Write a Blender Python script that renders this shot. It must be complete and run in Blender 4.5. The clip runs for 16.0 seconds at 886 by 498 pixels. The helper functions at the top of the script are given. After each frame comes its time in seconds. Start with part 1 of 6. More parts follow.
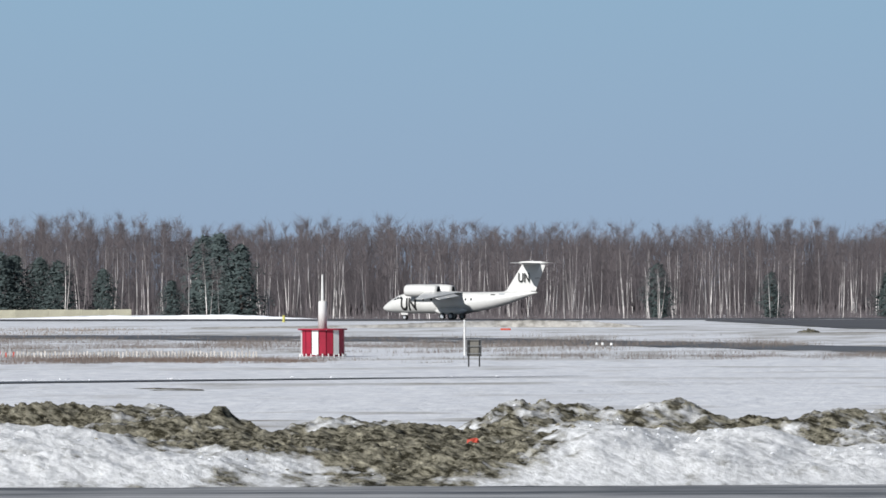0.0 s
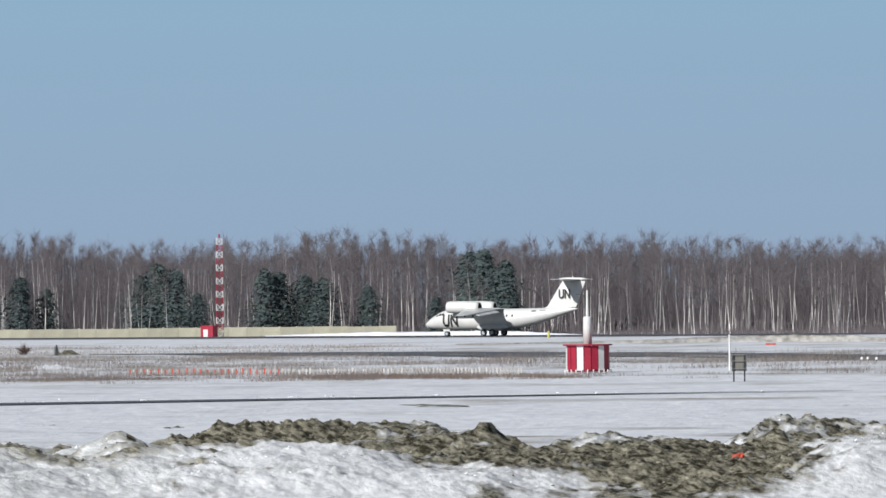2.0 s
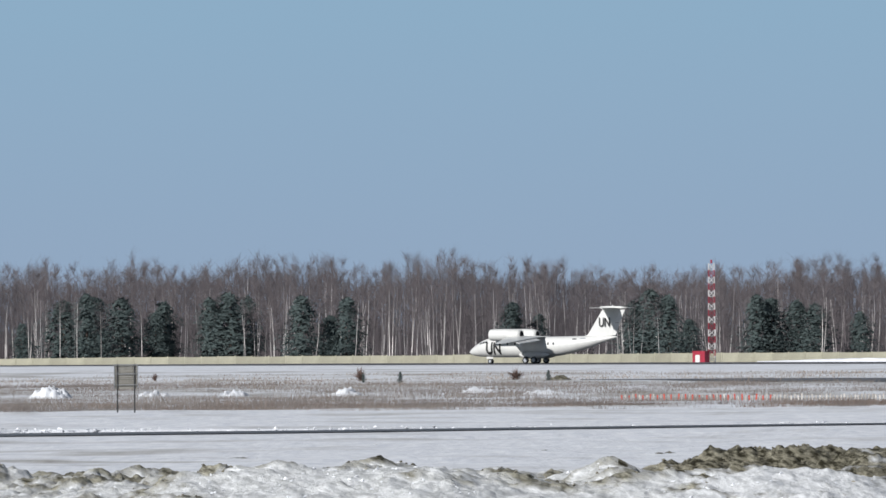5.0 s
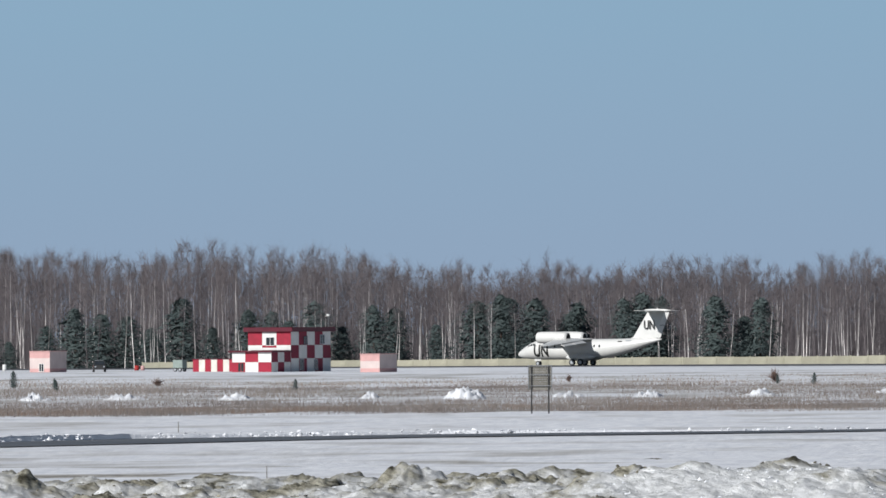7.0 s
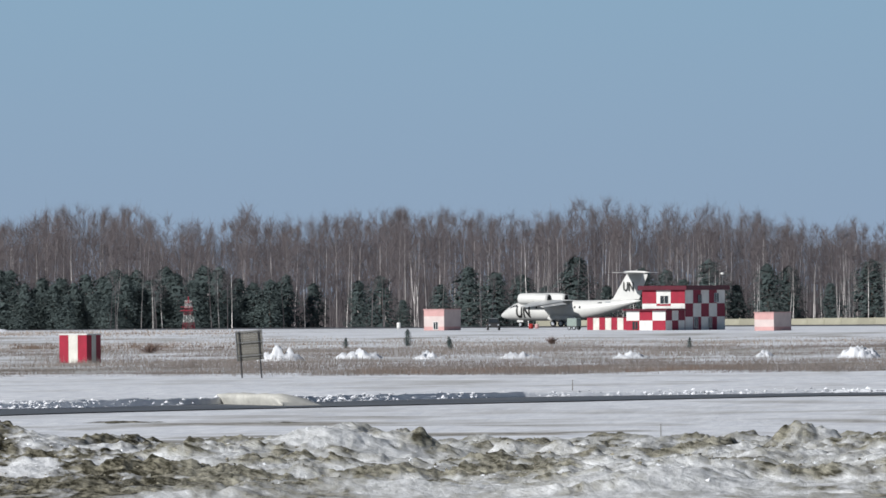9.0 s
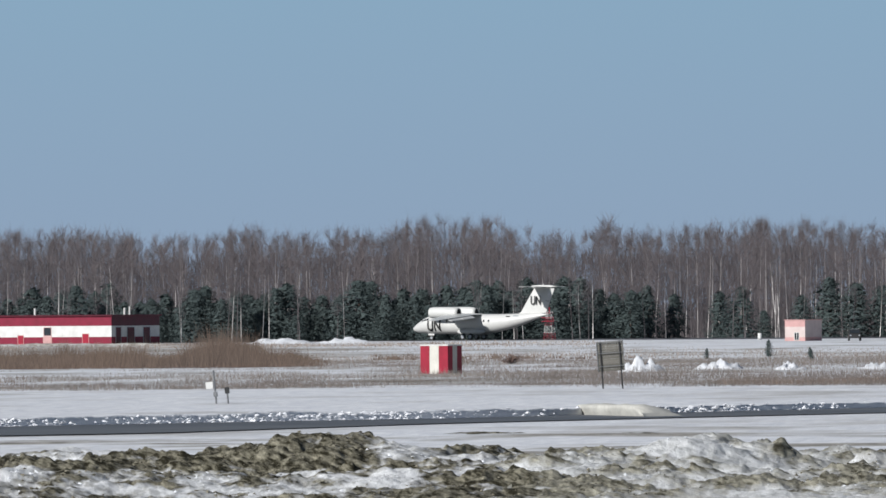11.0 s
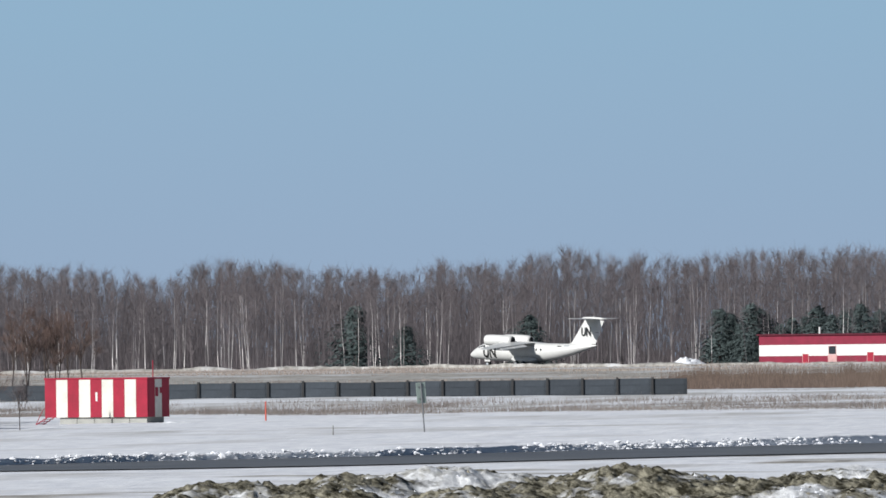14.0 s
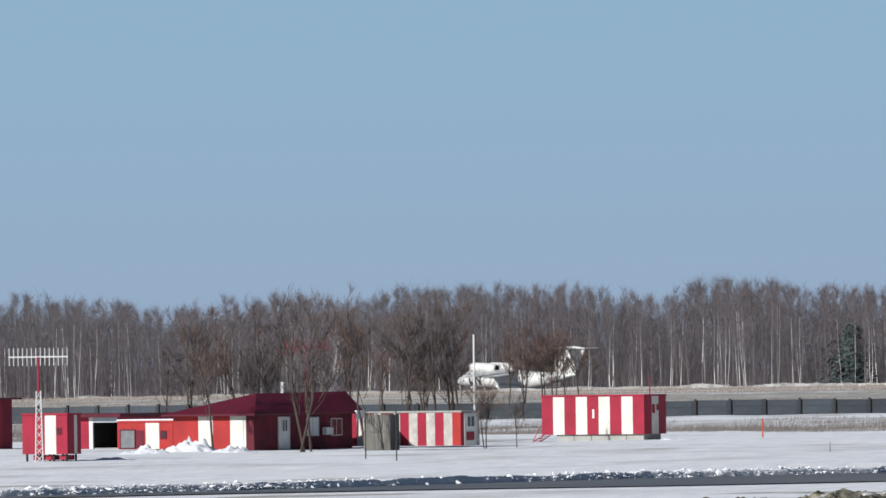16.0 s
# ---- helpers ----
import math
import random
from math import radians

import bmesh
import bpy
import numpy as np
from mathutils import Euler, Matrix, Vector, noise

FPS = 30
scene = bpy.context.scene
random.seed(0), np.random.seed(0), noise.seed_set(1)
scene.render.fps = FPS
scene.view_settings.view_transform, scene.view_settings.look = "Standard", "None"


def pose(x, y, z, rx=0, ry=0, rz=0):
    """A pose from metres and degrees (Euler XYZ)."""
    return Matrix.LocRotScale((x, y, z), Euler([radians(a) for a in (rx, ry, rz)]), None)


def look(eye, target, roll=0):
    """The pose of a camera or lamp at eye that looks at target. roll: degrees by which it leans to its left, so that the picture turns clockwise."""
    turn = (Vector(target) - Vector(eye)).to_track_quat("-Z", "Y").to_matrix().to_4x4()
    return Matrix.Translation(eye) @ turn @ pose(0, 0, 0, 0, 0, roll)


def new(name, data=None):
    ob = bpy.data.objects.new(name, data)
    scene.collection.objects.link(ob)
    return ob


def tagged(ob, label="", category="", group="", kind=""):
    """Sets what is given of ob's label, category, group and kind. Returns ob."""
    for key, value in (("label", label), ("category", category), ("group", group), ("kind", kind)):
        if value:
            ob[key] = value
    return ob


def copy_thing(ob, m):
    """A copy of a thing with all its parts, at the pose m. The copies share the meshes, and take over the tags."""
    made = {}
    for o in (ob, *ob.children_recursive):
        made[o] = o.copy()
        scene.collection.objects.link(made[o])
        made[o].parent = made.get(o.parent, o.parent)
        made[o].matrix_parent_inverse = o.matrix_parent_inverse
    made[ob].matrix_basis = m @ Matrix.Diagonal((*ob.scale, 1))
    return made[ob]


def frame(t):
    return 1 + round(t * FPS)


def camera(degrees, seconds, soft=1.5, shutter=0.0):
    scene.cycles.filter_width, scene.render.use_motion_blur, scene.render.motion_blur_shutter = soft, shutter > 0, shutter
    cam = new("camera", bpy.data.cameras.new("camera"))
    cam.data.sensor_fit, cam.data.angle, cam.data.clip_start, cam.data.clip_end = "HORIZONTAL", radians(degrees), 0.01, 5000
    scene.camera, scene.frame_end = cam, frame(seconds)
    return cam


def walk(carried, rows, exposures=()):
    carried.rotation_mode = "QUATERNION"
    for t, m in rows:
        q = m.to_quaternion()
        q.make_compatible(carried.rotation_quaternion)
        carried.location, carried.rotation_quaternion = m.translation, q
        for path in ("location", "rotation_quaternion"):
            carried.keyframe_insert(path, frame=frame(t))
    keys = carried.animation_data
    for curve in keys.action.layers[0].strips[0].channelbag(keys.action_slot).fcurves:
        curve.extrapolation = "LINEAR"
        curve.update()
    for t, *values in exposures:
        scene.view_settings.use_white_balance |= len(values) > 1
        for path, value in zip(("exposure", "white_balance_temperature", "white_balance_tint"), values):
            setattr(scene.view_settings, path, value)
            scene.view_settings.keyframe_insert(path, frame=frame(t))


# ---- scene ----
# ---- the camera: it stands still, high above the ground, and pans to the left ----
EYE = (0.0, 0.0, 6.17)
cam = camera(3.4544, 16.0, soft=1.6)
# seconds, bearing and rise in thousandths of a radian, lean in degrees
PAN = [
    (0.0, 0.161, 2.022, -0.267), (0.5, -4.867, 2.398, -0.380), (1.0, -7.491, 2.878, -0.358),
    (1.5, -11.453, 3.274, -0.454), (2.0, -17.839, 3.216, -0.537), (2.5, -22.770, 3.582, -0.559),
    (3.0, -28.420, 4.394, -0.600), (3.2, -31.210, 4.823, -0.650), (4.2, -44.600, 5.250, -0.480),
    (5.3, -57.348, 5.097, -0.365),
    (5.5, -62.800, 4.425, -0.364), (6.0, -69.037, 3.851, -0.424), (6.5, -74.607, 4.624, -0.450),
    (7.0, -79.499, 5.465, -0.420), (7.5, -86.802, 3.472, -0.322), (8.0, -91.239, 2.894, -0.332),
    (8.5, -97.969, 2.944, -0.322), (8.7, -101.576, 2.816, -0.341), (9.75, -115.300, 3.250, -0.380),
    (10.8, -128.145, 3.676, -0.411),
    (11.0, -130.911, 3.701, -0.411), (11.5, -139.241, 3.614, -0.337), (12.0, -150.976, 3.479, -0.438),
    (12.5, -159.573, 4.094, -0.472), (13.0, -168.166, 4.876, -0.484), (13.5, -176.470, 5.191, -0.524),
    (14.0, -184.282, 5.444, -0.646), (14.5, -192.180, 5.972, -0.661), (15.0, -200.744, 6.311, -0.700),
    (15.5, -208.937, 6.800, -0.732), (16.0, -218.053, 7.013, -0.771),
]


def ahead(b, e):
    return (EYE[0] + 1000 * math.sin(b / 1000), EYE[1] + 1000 * math.cos(b / 1000), EYE[2] + e)


walk(cam, [(t, look(EYE, ahead(b, e), r)) for t, b, e, r in PAN], [(0, 0.03, 6500, 10), (3, 0.0, 6500, 10), (5.5, -0.04, 6500, 10), (8.5, -0.10, 6500, 10), (11.5, -0.12, 6500, 10), (12.0, -0.08, 6500, 10), (12.6, 0.06, 6500, 10), (16, 0.05, 6500, 10)])

# ---- sky, sun ----
SUN = Vector((-0.60, -0.82, 0.56)).normalized()
world = bpy.data.worlds.new("sky")
scene.world = world
world.use_nodes = True
wn, wl = world.node_tree.nodes, world.node_tree.links
wn.clear()
w_out, w_bg = wn.new("ShaderNodeOutputWorld"), wn.new("ShaderNodeBackground")
w_sky = wn.new("ShaderNodeTexSky")
w_sky.sky_type, w_sky.sun_disc = "NISHITA", False
w_sky.sun_elevation, w_sky.sun_rotation = math.asin(SUN.z), math.atan2(SUN.x, SUN.y)
w_sky.air_density, w_sky.dust_density, w_sky.ozone_density = 1.0, 0.6, 2.0
# the low sky is a clear cold blue, paler towards the woods
w_co, w_sep = wn.new("ShaderNodeTexCoord"), wn.new("ShaderNodeSeparateXYZ")
w_ramp = wn.new("ShaderNodeValToRGB")
w_ramp.color_ramp.elements[0].position, w_ramp.color_ramp.elements[0].color = 0.12, (2.92, 3.95, 5.42, 1)
w_ramp.color_ramp.elements[1].position, w_ramp.color_ramp.elements[1].color = 0.95, (2.72, 4.25, 5.75, 1)
w_mul = wn.new("ShaderNodeMath")
w_mul.operation, w_mul.inputs[1].default_value = "MULTIPLY", 45.0
w_mr = wn.new("ShaderNodeMapRange")
w_mr.inputs["From Min"].default_value, w_mr.inputs["From Max"].default_value = 0.025, 0.12
w_mix = wn.new("ShaderNodeMix")
w_mix.data_type = "RGBA"
wl.new(w_co.outputs["Generated"], w_sep.inputs[0])
wl.new(w_sep.outputs["Z"], w_mul.inputs[0])
wl.new(w_mul.outputs[0], w_ramp.inputs[0])
wl.new(w_sep.outputs["Z"], w_mr.inputs["Value"])
wl.new(w_mr.outputs[0], w_mix.inputs["Factor"])
wl.new(w_ramp.outputs[0], w_mix.inputs["A"])
w_dim = wn.new("ShaderNodeVectorMath")  # a deep clear winter sky above
w_dim.operation, w_dim.inputs[1].default_value = "MULTIPLY", (0.24, 0.295, 0.36)
wl.new(w_sky.outputs[0], w_dim.inputs[0])
wl.new(w_dim.outputs[0], w_mix.inputs["B"])
wl.new(w_mix.outputs["Result"], w_bg.inputs["Color"])
w_bg.inputs["Strength"].default_value = 0.10
wl.new(w_bg.outputs[0], w_out.inputs[0])

sun_data = bpy.data.lights.new("sun", "SUN")
sun_data.energy, sun_data.angle, sun_data.color = 5.2, radians(0.55), (1.0, 0.995, 0.985)
sun = new("sun", sun_data)
sun.matrix_world = look((0, 0, 900), Vector((0, 0, 900)) - SUN)


# ---- materials ----
def mat(name, c1, c2=None, scale=1.0, rough=0.7, bump=0.0, metal=0.0, stretch=(1, 1, 1), fine=8.0, mix=0.5, spec=0.3, depth=0.02):
    """A surface of two tones: broad patches and a fine grain, with relief."""
    m = bpy.data.materials.new(name)
    m.use_nodes = True
    n, l = m.node_tree.nodes, m.node_tree.links
    b = n["Principled BSDF"]
    b.inputs["Roughness"].default_value, b.inputs["Metallic"].default_value = rough, metal
    b.inputs["Specular IOR Level"].default_value = spec
    co, mp = n.new("ShaderNodeTexCoord"), n.new("ShaderNodeMapping")
    mp.inputs["Scale"].default_value = stretch
    l.new(co.outputs["Object"], mp.inputs[0])
    big, small = n.new("ShaderNodeTexNoise"), n.new("ShaderNodeTexNoise")
    big.inputs["Scale"].default_value, big.inputs["Detail"].default_value = scale, 6
    small.inputs["Scale"].default_value, small.inputs["Detail"].default_value = scale * fine, 4
    l.new(mp.outputs[0], big.inputs[0])
    l.new(mp.outputs[0], small.inputs[0])
    add = n.new("ShaderNodeMath")
    add.operation, add.inputs[1].default_value = "MULTIPLY_ADD", 0.45
    l.new(small.outputs[0], add.inputs[0])
    l.new(big.outputs[0], add.inputs[2])
    rmp = n.new("ShaderNodeMapRange")
    rmp.inputs["From Min"].default_value, rmp.inputs["From Max"].default_value = 0.72 - mix * 0.45, 0.72 + mix * 0.45
    l.new(add.outputs[0], rmp.inputs[0])
    mx = n.new("ShaderNodeMix")
    mx.data_type = "RGBA"
    c2 = c2 or tuple(v * 0.75 for v in c1)
    mx.inputs["A"].default_value, mx.inputs["B"].default_value = (*c1, 1), (*c2, 1)
    l.new(rmp.outputs[0], mx.inputs["Factor"])
    l.new(mx.outputs["Result"], b.inputs["Base Color"])
    if bump:
        bp = n.new("ShaderNodeBump")
        bp.inputs["Strength"].default_value, bp.inputs["Distance"].default_value = bump, depth
        l.new(add.outputs[0], bp.inputs["Height"])
        l.new(bp.outputs[0], b.inputs["Normal"])
    return m


def vary(m, amount=0.25):
    """Lets each piece differ a little in tone."""
    n, l = m.node_tree.nodes, m.node_tree.links
    b = n["Principled BSDF"]
    src = b.inputs["Base Color"].links[0].from_socket
    info, mr, hsv = n.new("ShaderNodeObjectInfo"), n.new("ShaderNodeMapRange"), n.new("ShaderNodeHueSaturation")
    mr.inputs["To Min"].default_value, mr.inputs["To Max"].default_value = 1 - amount, 1 + amount
    l.new(info.outputs["Random"], mr.inputs[0])
    l.new(mr.outputs[0], hsv.inputs["Value"])
    l.new(src, hsv.inputs["Color"])
    l.new(hsv.outputs[0], b.inputs["Base Color"])
    return m


def vary_island(m, amount=0.35):
    n, l = m.node_tree.nodes, m.node_tree.links
    b = n["Principled BSDF"]
    src = b.inputs["Base Color"].links[0].from_socket
    info, mr, hsv = n.new("ShaderNodeNewGeometry"), n.new("ShaderNodeMapRange"), n.new("ShaderNodeHueSaturation")
    mr.inputs["To Min"].default_value, mr.inputs["To Max"].default_value = 1 - amount, 1 + amount
    l.new(info.outputs["Random Per Island"], mr.inputs[0])
    l.new(mr.outputs[0], hsv.inputs["Value"])
    l.new(src, hsv.inputs["Color"])
    l.new(hsv.outputs[0], b.inputs["Base Color"])
    return m


def soiled(name, clean, soil, attr, lump=0.5, clean2=None, soil2=None, bump=0.6, depth=0.12, stretch=(1.5, 1.5, 0.9), slant=0.2, edge=(1.0, 1.55), fleck=9, tone=(0.36, 0.64)):
    """Snow and soil mixed by how much soil lies on the ground (a mesh attribute), broken up by noise."""
    m = bpy.data.materials.new(name)
    m.use_nodes = True
    n, l = m.node_tree.nodes, m.node_tree.links
    b = n["Principled BSDF"]
    b.inputs["Roughness"].default_value, b.inputs["Specular IOR Level"].default_value = 0.9, 0.05
    co, mp = n.new("ShaderNodeTexCoord"), n.new("ShaderNodeMapping")
    mp.vector_type = "TEXTURE"
    mp.inputs["Rotation"].default_value = (0.0, slant, 0.0)
    mp.inputs["Scale"].default_value = stretch
    l.new(co.outputs["Object"], mp.inputs[0])
    at = n.new("ShaderNodeAttribute")
    at.attribute_name = attr
    n1, n2 = n.new("ShaderNodeTexNoise"), n.new("ShaderNodeTexNoise")
    n1.inputs["Scale"].default_value, n1.inputs["Detail"].default_value, n1.inputs["Roughness"].default_value = lump, 7, 0.65
    n2.inputs["Scale"].default_value, n2.inputs["Detail"].default_value, n2.inputs["Roughness"].default_value = lump * fleck, 8, 0.66
    l.new(mp.outputs[0], n1.inputs[0])
    l.new(mp.outputs[0], n2.inputs[0])
    s = n.new("ShaderNodeMath")
    s.operation, s.inputs[1].default_value = "MULTIPLY_ADD", 1.5
    l.new(n1.outputs[0], s.inputs[0])
    l.new(at.outputs["Fac"], s.inputs[2])
    r = n.new("ShaderNodeMapRange")
    r.inputs["From Min"].default_value, r.inputs["From Max"].default_value = edge
    l.new(s.outputs[0], r.inputs[0])

    crisp = n.new("ShaderNodeMapRange")
    crisp.inputs["From Min"].default_value, crisp.inputs["From Max"].default_value = tone
    l.new(n2.outputs[0], crisp.inputs[0])

    def tones(a, c):
        x = n.new("ShaderNodeMix")
        x.data_type = "RGBA"
        x.inputs["A"].default_value, x.inputs["B"].default_value = (*a, 1), (*c, 1)
        l.new(crisp.outputs[0], x.inputs["Factor"])
        return x

    ca = tones(clean, clean2 or tuple(v * 0.82 for v in clean))
    cb = tones(soil, soil2 or tuple(v * 2.3 for v in soil))
    x = n.new("ShaderNodeMix")
    x.data_type = "RGBA"
    l.new(r.outputs[0], x.inputs["Factor"])
    l.new(ca.outputs["Result"], x.inputs["A"])
    l.new(cb.outputs["Result"], x.inputs["B"])
    l.new(x.outputs["Result"], b.inputs["Base Color"])
    h = n.new("ShaderNodeMath")
    h.operation, h.inputs[1].default_value = "MULTIPLY_ADD", 0.22
    l.new(n2.outputs[0], h.inputs[0])
    l.new(n1.outputs[0], h.inputs[2])
    bp = n.new("ShaderNodeBump")
    bp.inputs["Strength"].default_value, bp.inputs["Distance"].default_value = bump, depth
    l.new(h.outputs[0], bp.inputs["Height"])
    l.new(bp.outputs[0], b.inputs["Normal"])
    return m


M_GROUND = soiled("old_snow", (0.775, 0.785, 0.80), (0.20, 0.19, 0.17), "soil", 0.13, (0.60, 0.62, 0.66), (0.46, 0.44, 0.405), 0.8, 0.5, (1.3, 6.0, 1.0), 0.0)
# the snow's grey second tone stands for shadows between its lumps
M_HEAP = soiled("shovelled_snow_and_soil", (0.76, 0.765, 0.765), (0.030, 0.027, 0.017), "soil", 1.5, (0.47, 0.475, 0.47), (0.36, 0.335, 0.255), 0.6, 0.26, (1.9, 3.5, 0.6), 0.45, (1.05, 1.42), 2.4, (0.42, 0.68))
M_PALE_HEAP = soiled("dirty_snow", (0.76, 0.765, 0.76), (0.052, 0.048, 0.033), "soil", 1.3, (0.44, 0.445, 0.435), (0.40, 0.38, 0.305), 0.8, 0.28, (2.1, 3.5, 0.6), 0.35, (0.95, 1.5), 2.4, (0.38, 0.64))
M_CLOD = vary_island(mat("dark_soil_clods", (0.060, 0.053, 0.035), (0.26, 0.24, 0.185), 1.5, 0.9, 0.5, fine=5), 0.5)
M_BANK = mat("ploughed_snow", (0.80, 0.81, 0.825), (0.64, 0.655, 0.685), 0.5, 0.8, 0.8, fine=6, depth=0.15)
M_ASPHALT = mat("wet_asphalt", (0.088, 0.094, 0.104), (0.15, 0.155, 0.16), 0.05, 0.55, 0.2, fine=12)
M_SLUSH = mat("slush_on_asphalt", (0.085, 0.09, 0.095), (0.42, 0.42, 0.42), 0.12, 0.6, 0.2, fine=5, stretch=(0.5, 1, 1), mix=0.35)
M_RUNWAY = mat("runway_concrete", (0.075, 0.075, 0.08), (0.12, 0.12, 0.125), 0.02, 0.75, 0.1, fine=20)
M_GRASS = vary_island(mat("dry_grass", (0.36, 0.31, 0.265), (0.24, 0.20, 0.18), 0.02, 0.8), 0.4)
M_SEDGE = vary_island(mat("brown_sedge", (0.33, 0.235, 0.18), (0.23, 0.17, 0.135), 0.02, 0.8), 0.35)
M_BUSH = vary_island(mat("red_willow_twigs", (0.19, 0.135, 0.103), (0.13, 0.098, 0.080), 0.05, 0.8), 0.35)
M_BIRCH = vary_island(mat("birch_bark", (0.70, 0.67, 0.64), (0.30, 0.27, 0.26), 0.5, 0.8, stretch=(1, 1, 0.25), mix=0.6), 0.6)
M_TWIG = vary_island(mat("brown_twigs", (0.140, 0.119, 0.120), (0.100, 0.089, 0.094), 0.03, 0.85), 0.32)
M_CROWN = vary_island(mat("reddish_brown_twigs", (0.155, 0.100, 0.082), (0.105, 0.075, 0.065), 0.1, 0.85), 0.4)
# needle green lifted and blued: some distance haze is in the colour
M_PINE = vary_island(mat("hazy_pine_needles", (0.074, 0.094, 0.090), (0.060, 0.077, 0.077), 0.3, 1.0, spec=0.02), 0.12)
M_BARK = mat("dark_bark", (0.050, 0.038, 0.033), (0.080, 0.062, 0.053), 2.0, 0.9, 0.4, stretch=(1, 1, 0.3))
M_WHITE = mat("white_paint", (0.70, 0.695, 0.67), (0.56, 0.555, 0.53), 0.8, 0.5, 0.1)
M_CREAM = mat("cream_paint", (0.66, 0.64, 0.58), (0.50, 0.48, 0.42), 0.9, 0.6, 0.15)
M_OLDWHITE = vary(mat("grimy_white_paint", (0.58, 0.55, 0.50), (0.30, 0.27, 0.25), 1.6, 0.7, 0.2), 0.25)
# grimy dark red; on the house's right wall its darkness is painted shade
M_OLD_SHADED_RED = vary(mat("grimy_and_shaded_dark_red", (0.17, 0.014, 0.030), (0.075, 0.010, 0.018), 1.6, 0.7, 0.2), 0.3)
M_RED = mat("red_paint", (0.34, 0.016, 0.040), (0.23, 0.014, 0.030), 0.9, 0.5, 0.1)
# also the shaded stand-in for M_RED on the control post's right side
M_CRIMSON = mat("crimson_paint_and_shaded_red", (0.23, 0.016, 0.042), (0.17, 0.014, 0.032), 0.9, 0.6, 0.15)
M_ORANGE = mat("faded_orange_red_paint", (0.38, 0.028, 0.024), (0.27, 0.02, 0.02), 0.9, 0.55, 0.1)
M_ROOF = mat("dark_red_sheet_metal", (0.105, 0.011, 0.024), (0.07, 0.010, 0.018), 0.7, 0.45, 0.1)
M_PINK = mat("faded_pink_paint", (0.58, 0.34, 0.32), (0.46, 0.27, 0.26), 0.8, 0.65, 0.1)
M_SHED = mat("pinkish_whitewash", (0.62, 0.52, 0.49), (0.50, 0.41, 0.39), 0.8, 0.7, 0.15)
M_CUT = mat("packed_snow_face", (0.60, 0.585, 0.53), (0.44, 0.43, 0.39), 0.8, 0.85, 0.6, fine=5, depth=0.1)
M_CONCRETE = vary(mat("yellowed_concrete", (0.43, 0.41, 0.31), (0.33, 0.31, 0.24), 0.6, 0.85, 0.2), 0.12)
M_PLINTH = mat("grey_concrete", (0.36, 0.36, 0.33), (0.26, 0.26, 0.24), 0.8, 0.85, 0.2)
M_SLAB = vary(mat("dark_grey_fence_slab", (0.058, 0.068, 0.080), (0.040, 0.047, 0.055), 0.5, 0.85, 0.2), 0.2)
M_WOOD = vary(mat("weathered_grey_boards", (0.17, 0.16, 0.14), (0.11, 0.105, 0.09), 2.0, 0.85, 0.3, stretch=(4, 4, 0.5)), 0.2)
M_STEEL = mat("grey_steel", (0.22, 0.225, 0.23), (0.15, 0.155, 0.16), 2.0, 0.5, 0.1, metal=0.4)
M_DARK = mat("black_rubber", (0.025, 0.025, 0.026), (0.04, 0.04, 0.04), 3.0, 0.7)
# near-black colour in place of the shade inside openings
M_HOLE = mat("dark_interior", (0.012, 0.012, 0.013), (0.02, 0.02, 0.02), 2.0, 0.9)
M_SKIN = mat("white_aircraft_paint", (0.66, 0.655, 0.625), (0.57, 0.565, 0.54), 0.35, 0.32, 0.05, fine=5, spec=0.5)
M_ALU = mat("bare_grey_metal", (0.42, 0.44, 0.46), (0.34, 0.36, 0.38), 0.8, 0.4, metal=0.3)
M_BLACK = mat("black_lettering", (0.012, 0.012, 0.012), (0.02, 0.02, 0.02), 3.0, 0.5)
M_GLASS = mat("dark_window_glass", (0.02, 0.025, 0.03), (0.03, 0.035, 0.04), 1.0, 0.08, spec=0.7)
M_SIGNRED = mat("red_plastic_tape", (0.55, 0.10, 0.06), (0.42, 0.07, 0.05), 2.0, 0.5)
M_YELLOW = mat("faded_yellow_paint", (0.50, 0.46, 0.12), (0.38, 0.35, 0.10), 2.0, 0.6)
M_GREENSIGN = mat("grey_green_sign_back", (0.25, 0.30, 0.27), (0.19, 0.23, 0.21), 2.0, 0.6)


# ---- building helpers ----
def at(b, d, z=0.0):
    """The place at a bearing (thousandths of a radian right of north) and a distance from the camera's foot."""
    return Vector((d * math.sin(b / 1000), d * math.cos(b / 1000), z))


def part(name, bm, material, parent=None, label="", smooth=False):
    me = bpy.data.meshes.new(name)
    bmesh.ops.recalc_face_normals(bm, faces=bm.faces)
    bm.to_mesh(me)
    bm.free()
    for p in me.polygons:
        p.use_smooth = smooth
    me.materials.append(material)
    ob = new(name, me)
    ob.parent = parent
    if label:
        tagged(ob, label)
    return ob


def empty(name, m, label, category, group="", kind=""):
    ob = new(name)
    ob.matrix_basis = m
    return tagged(ob, label, category, group, kind)


def box(bm, x0, x1, y0, y1, z0, z1, bevel=0.0):
    """A block, with bevelled edges where asked."""
    vs = [bm.verts.new(p) for p in ((x0, y0, z0), (x1, y0, z0), (x1, y1, z0), (x0, y1, z0), (x0, y0, z1), (x1, y0, z1), (x1, y1, z1), (x0, y1, z1))]
    fs = [bm.faces.new([vs[i] for i in q]) for q in ((3, 2, 1, 0), (4, 5, 6, 7), (0, 1, 5, 4), (1, 2, 6, 5), (2, 3, 7, 6), (3, 0, 4, 7))]
    if bevel:
        bmesh.ops.bevel(bm, geom=list({e for f in fs for e in f.edges}), offset=bevel, segments=1, affect="EDGES")
    return bm


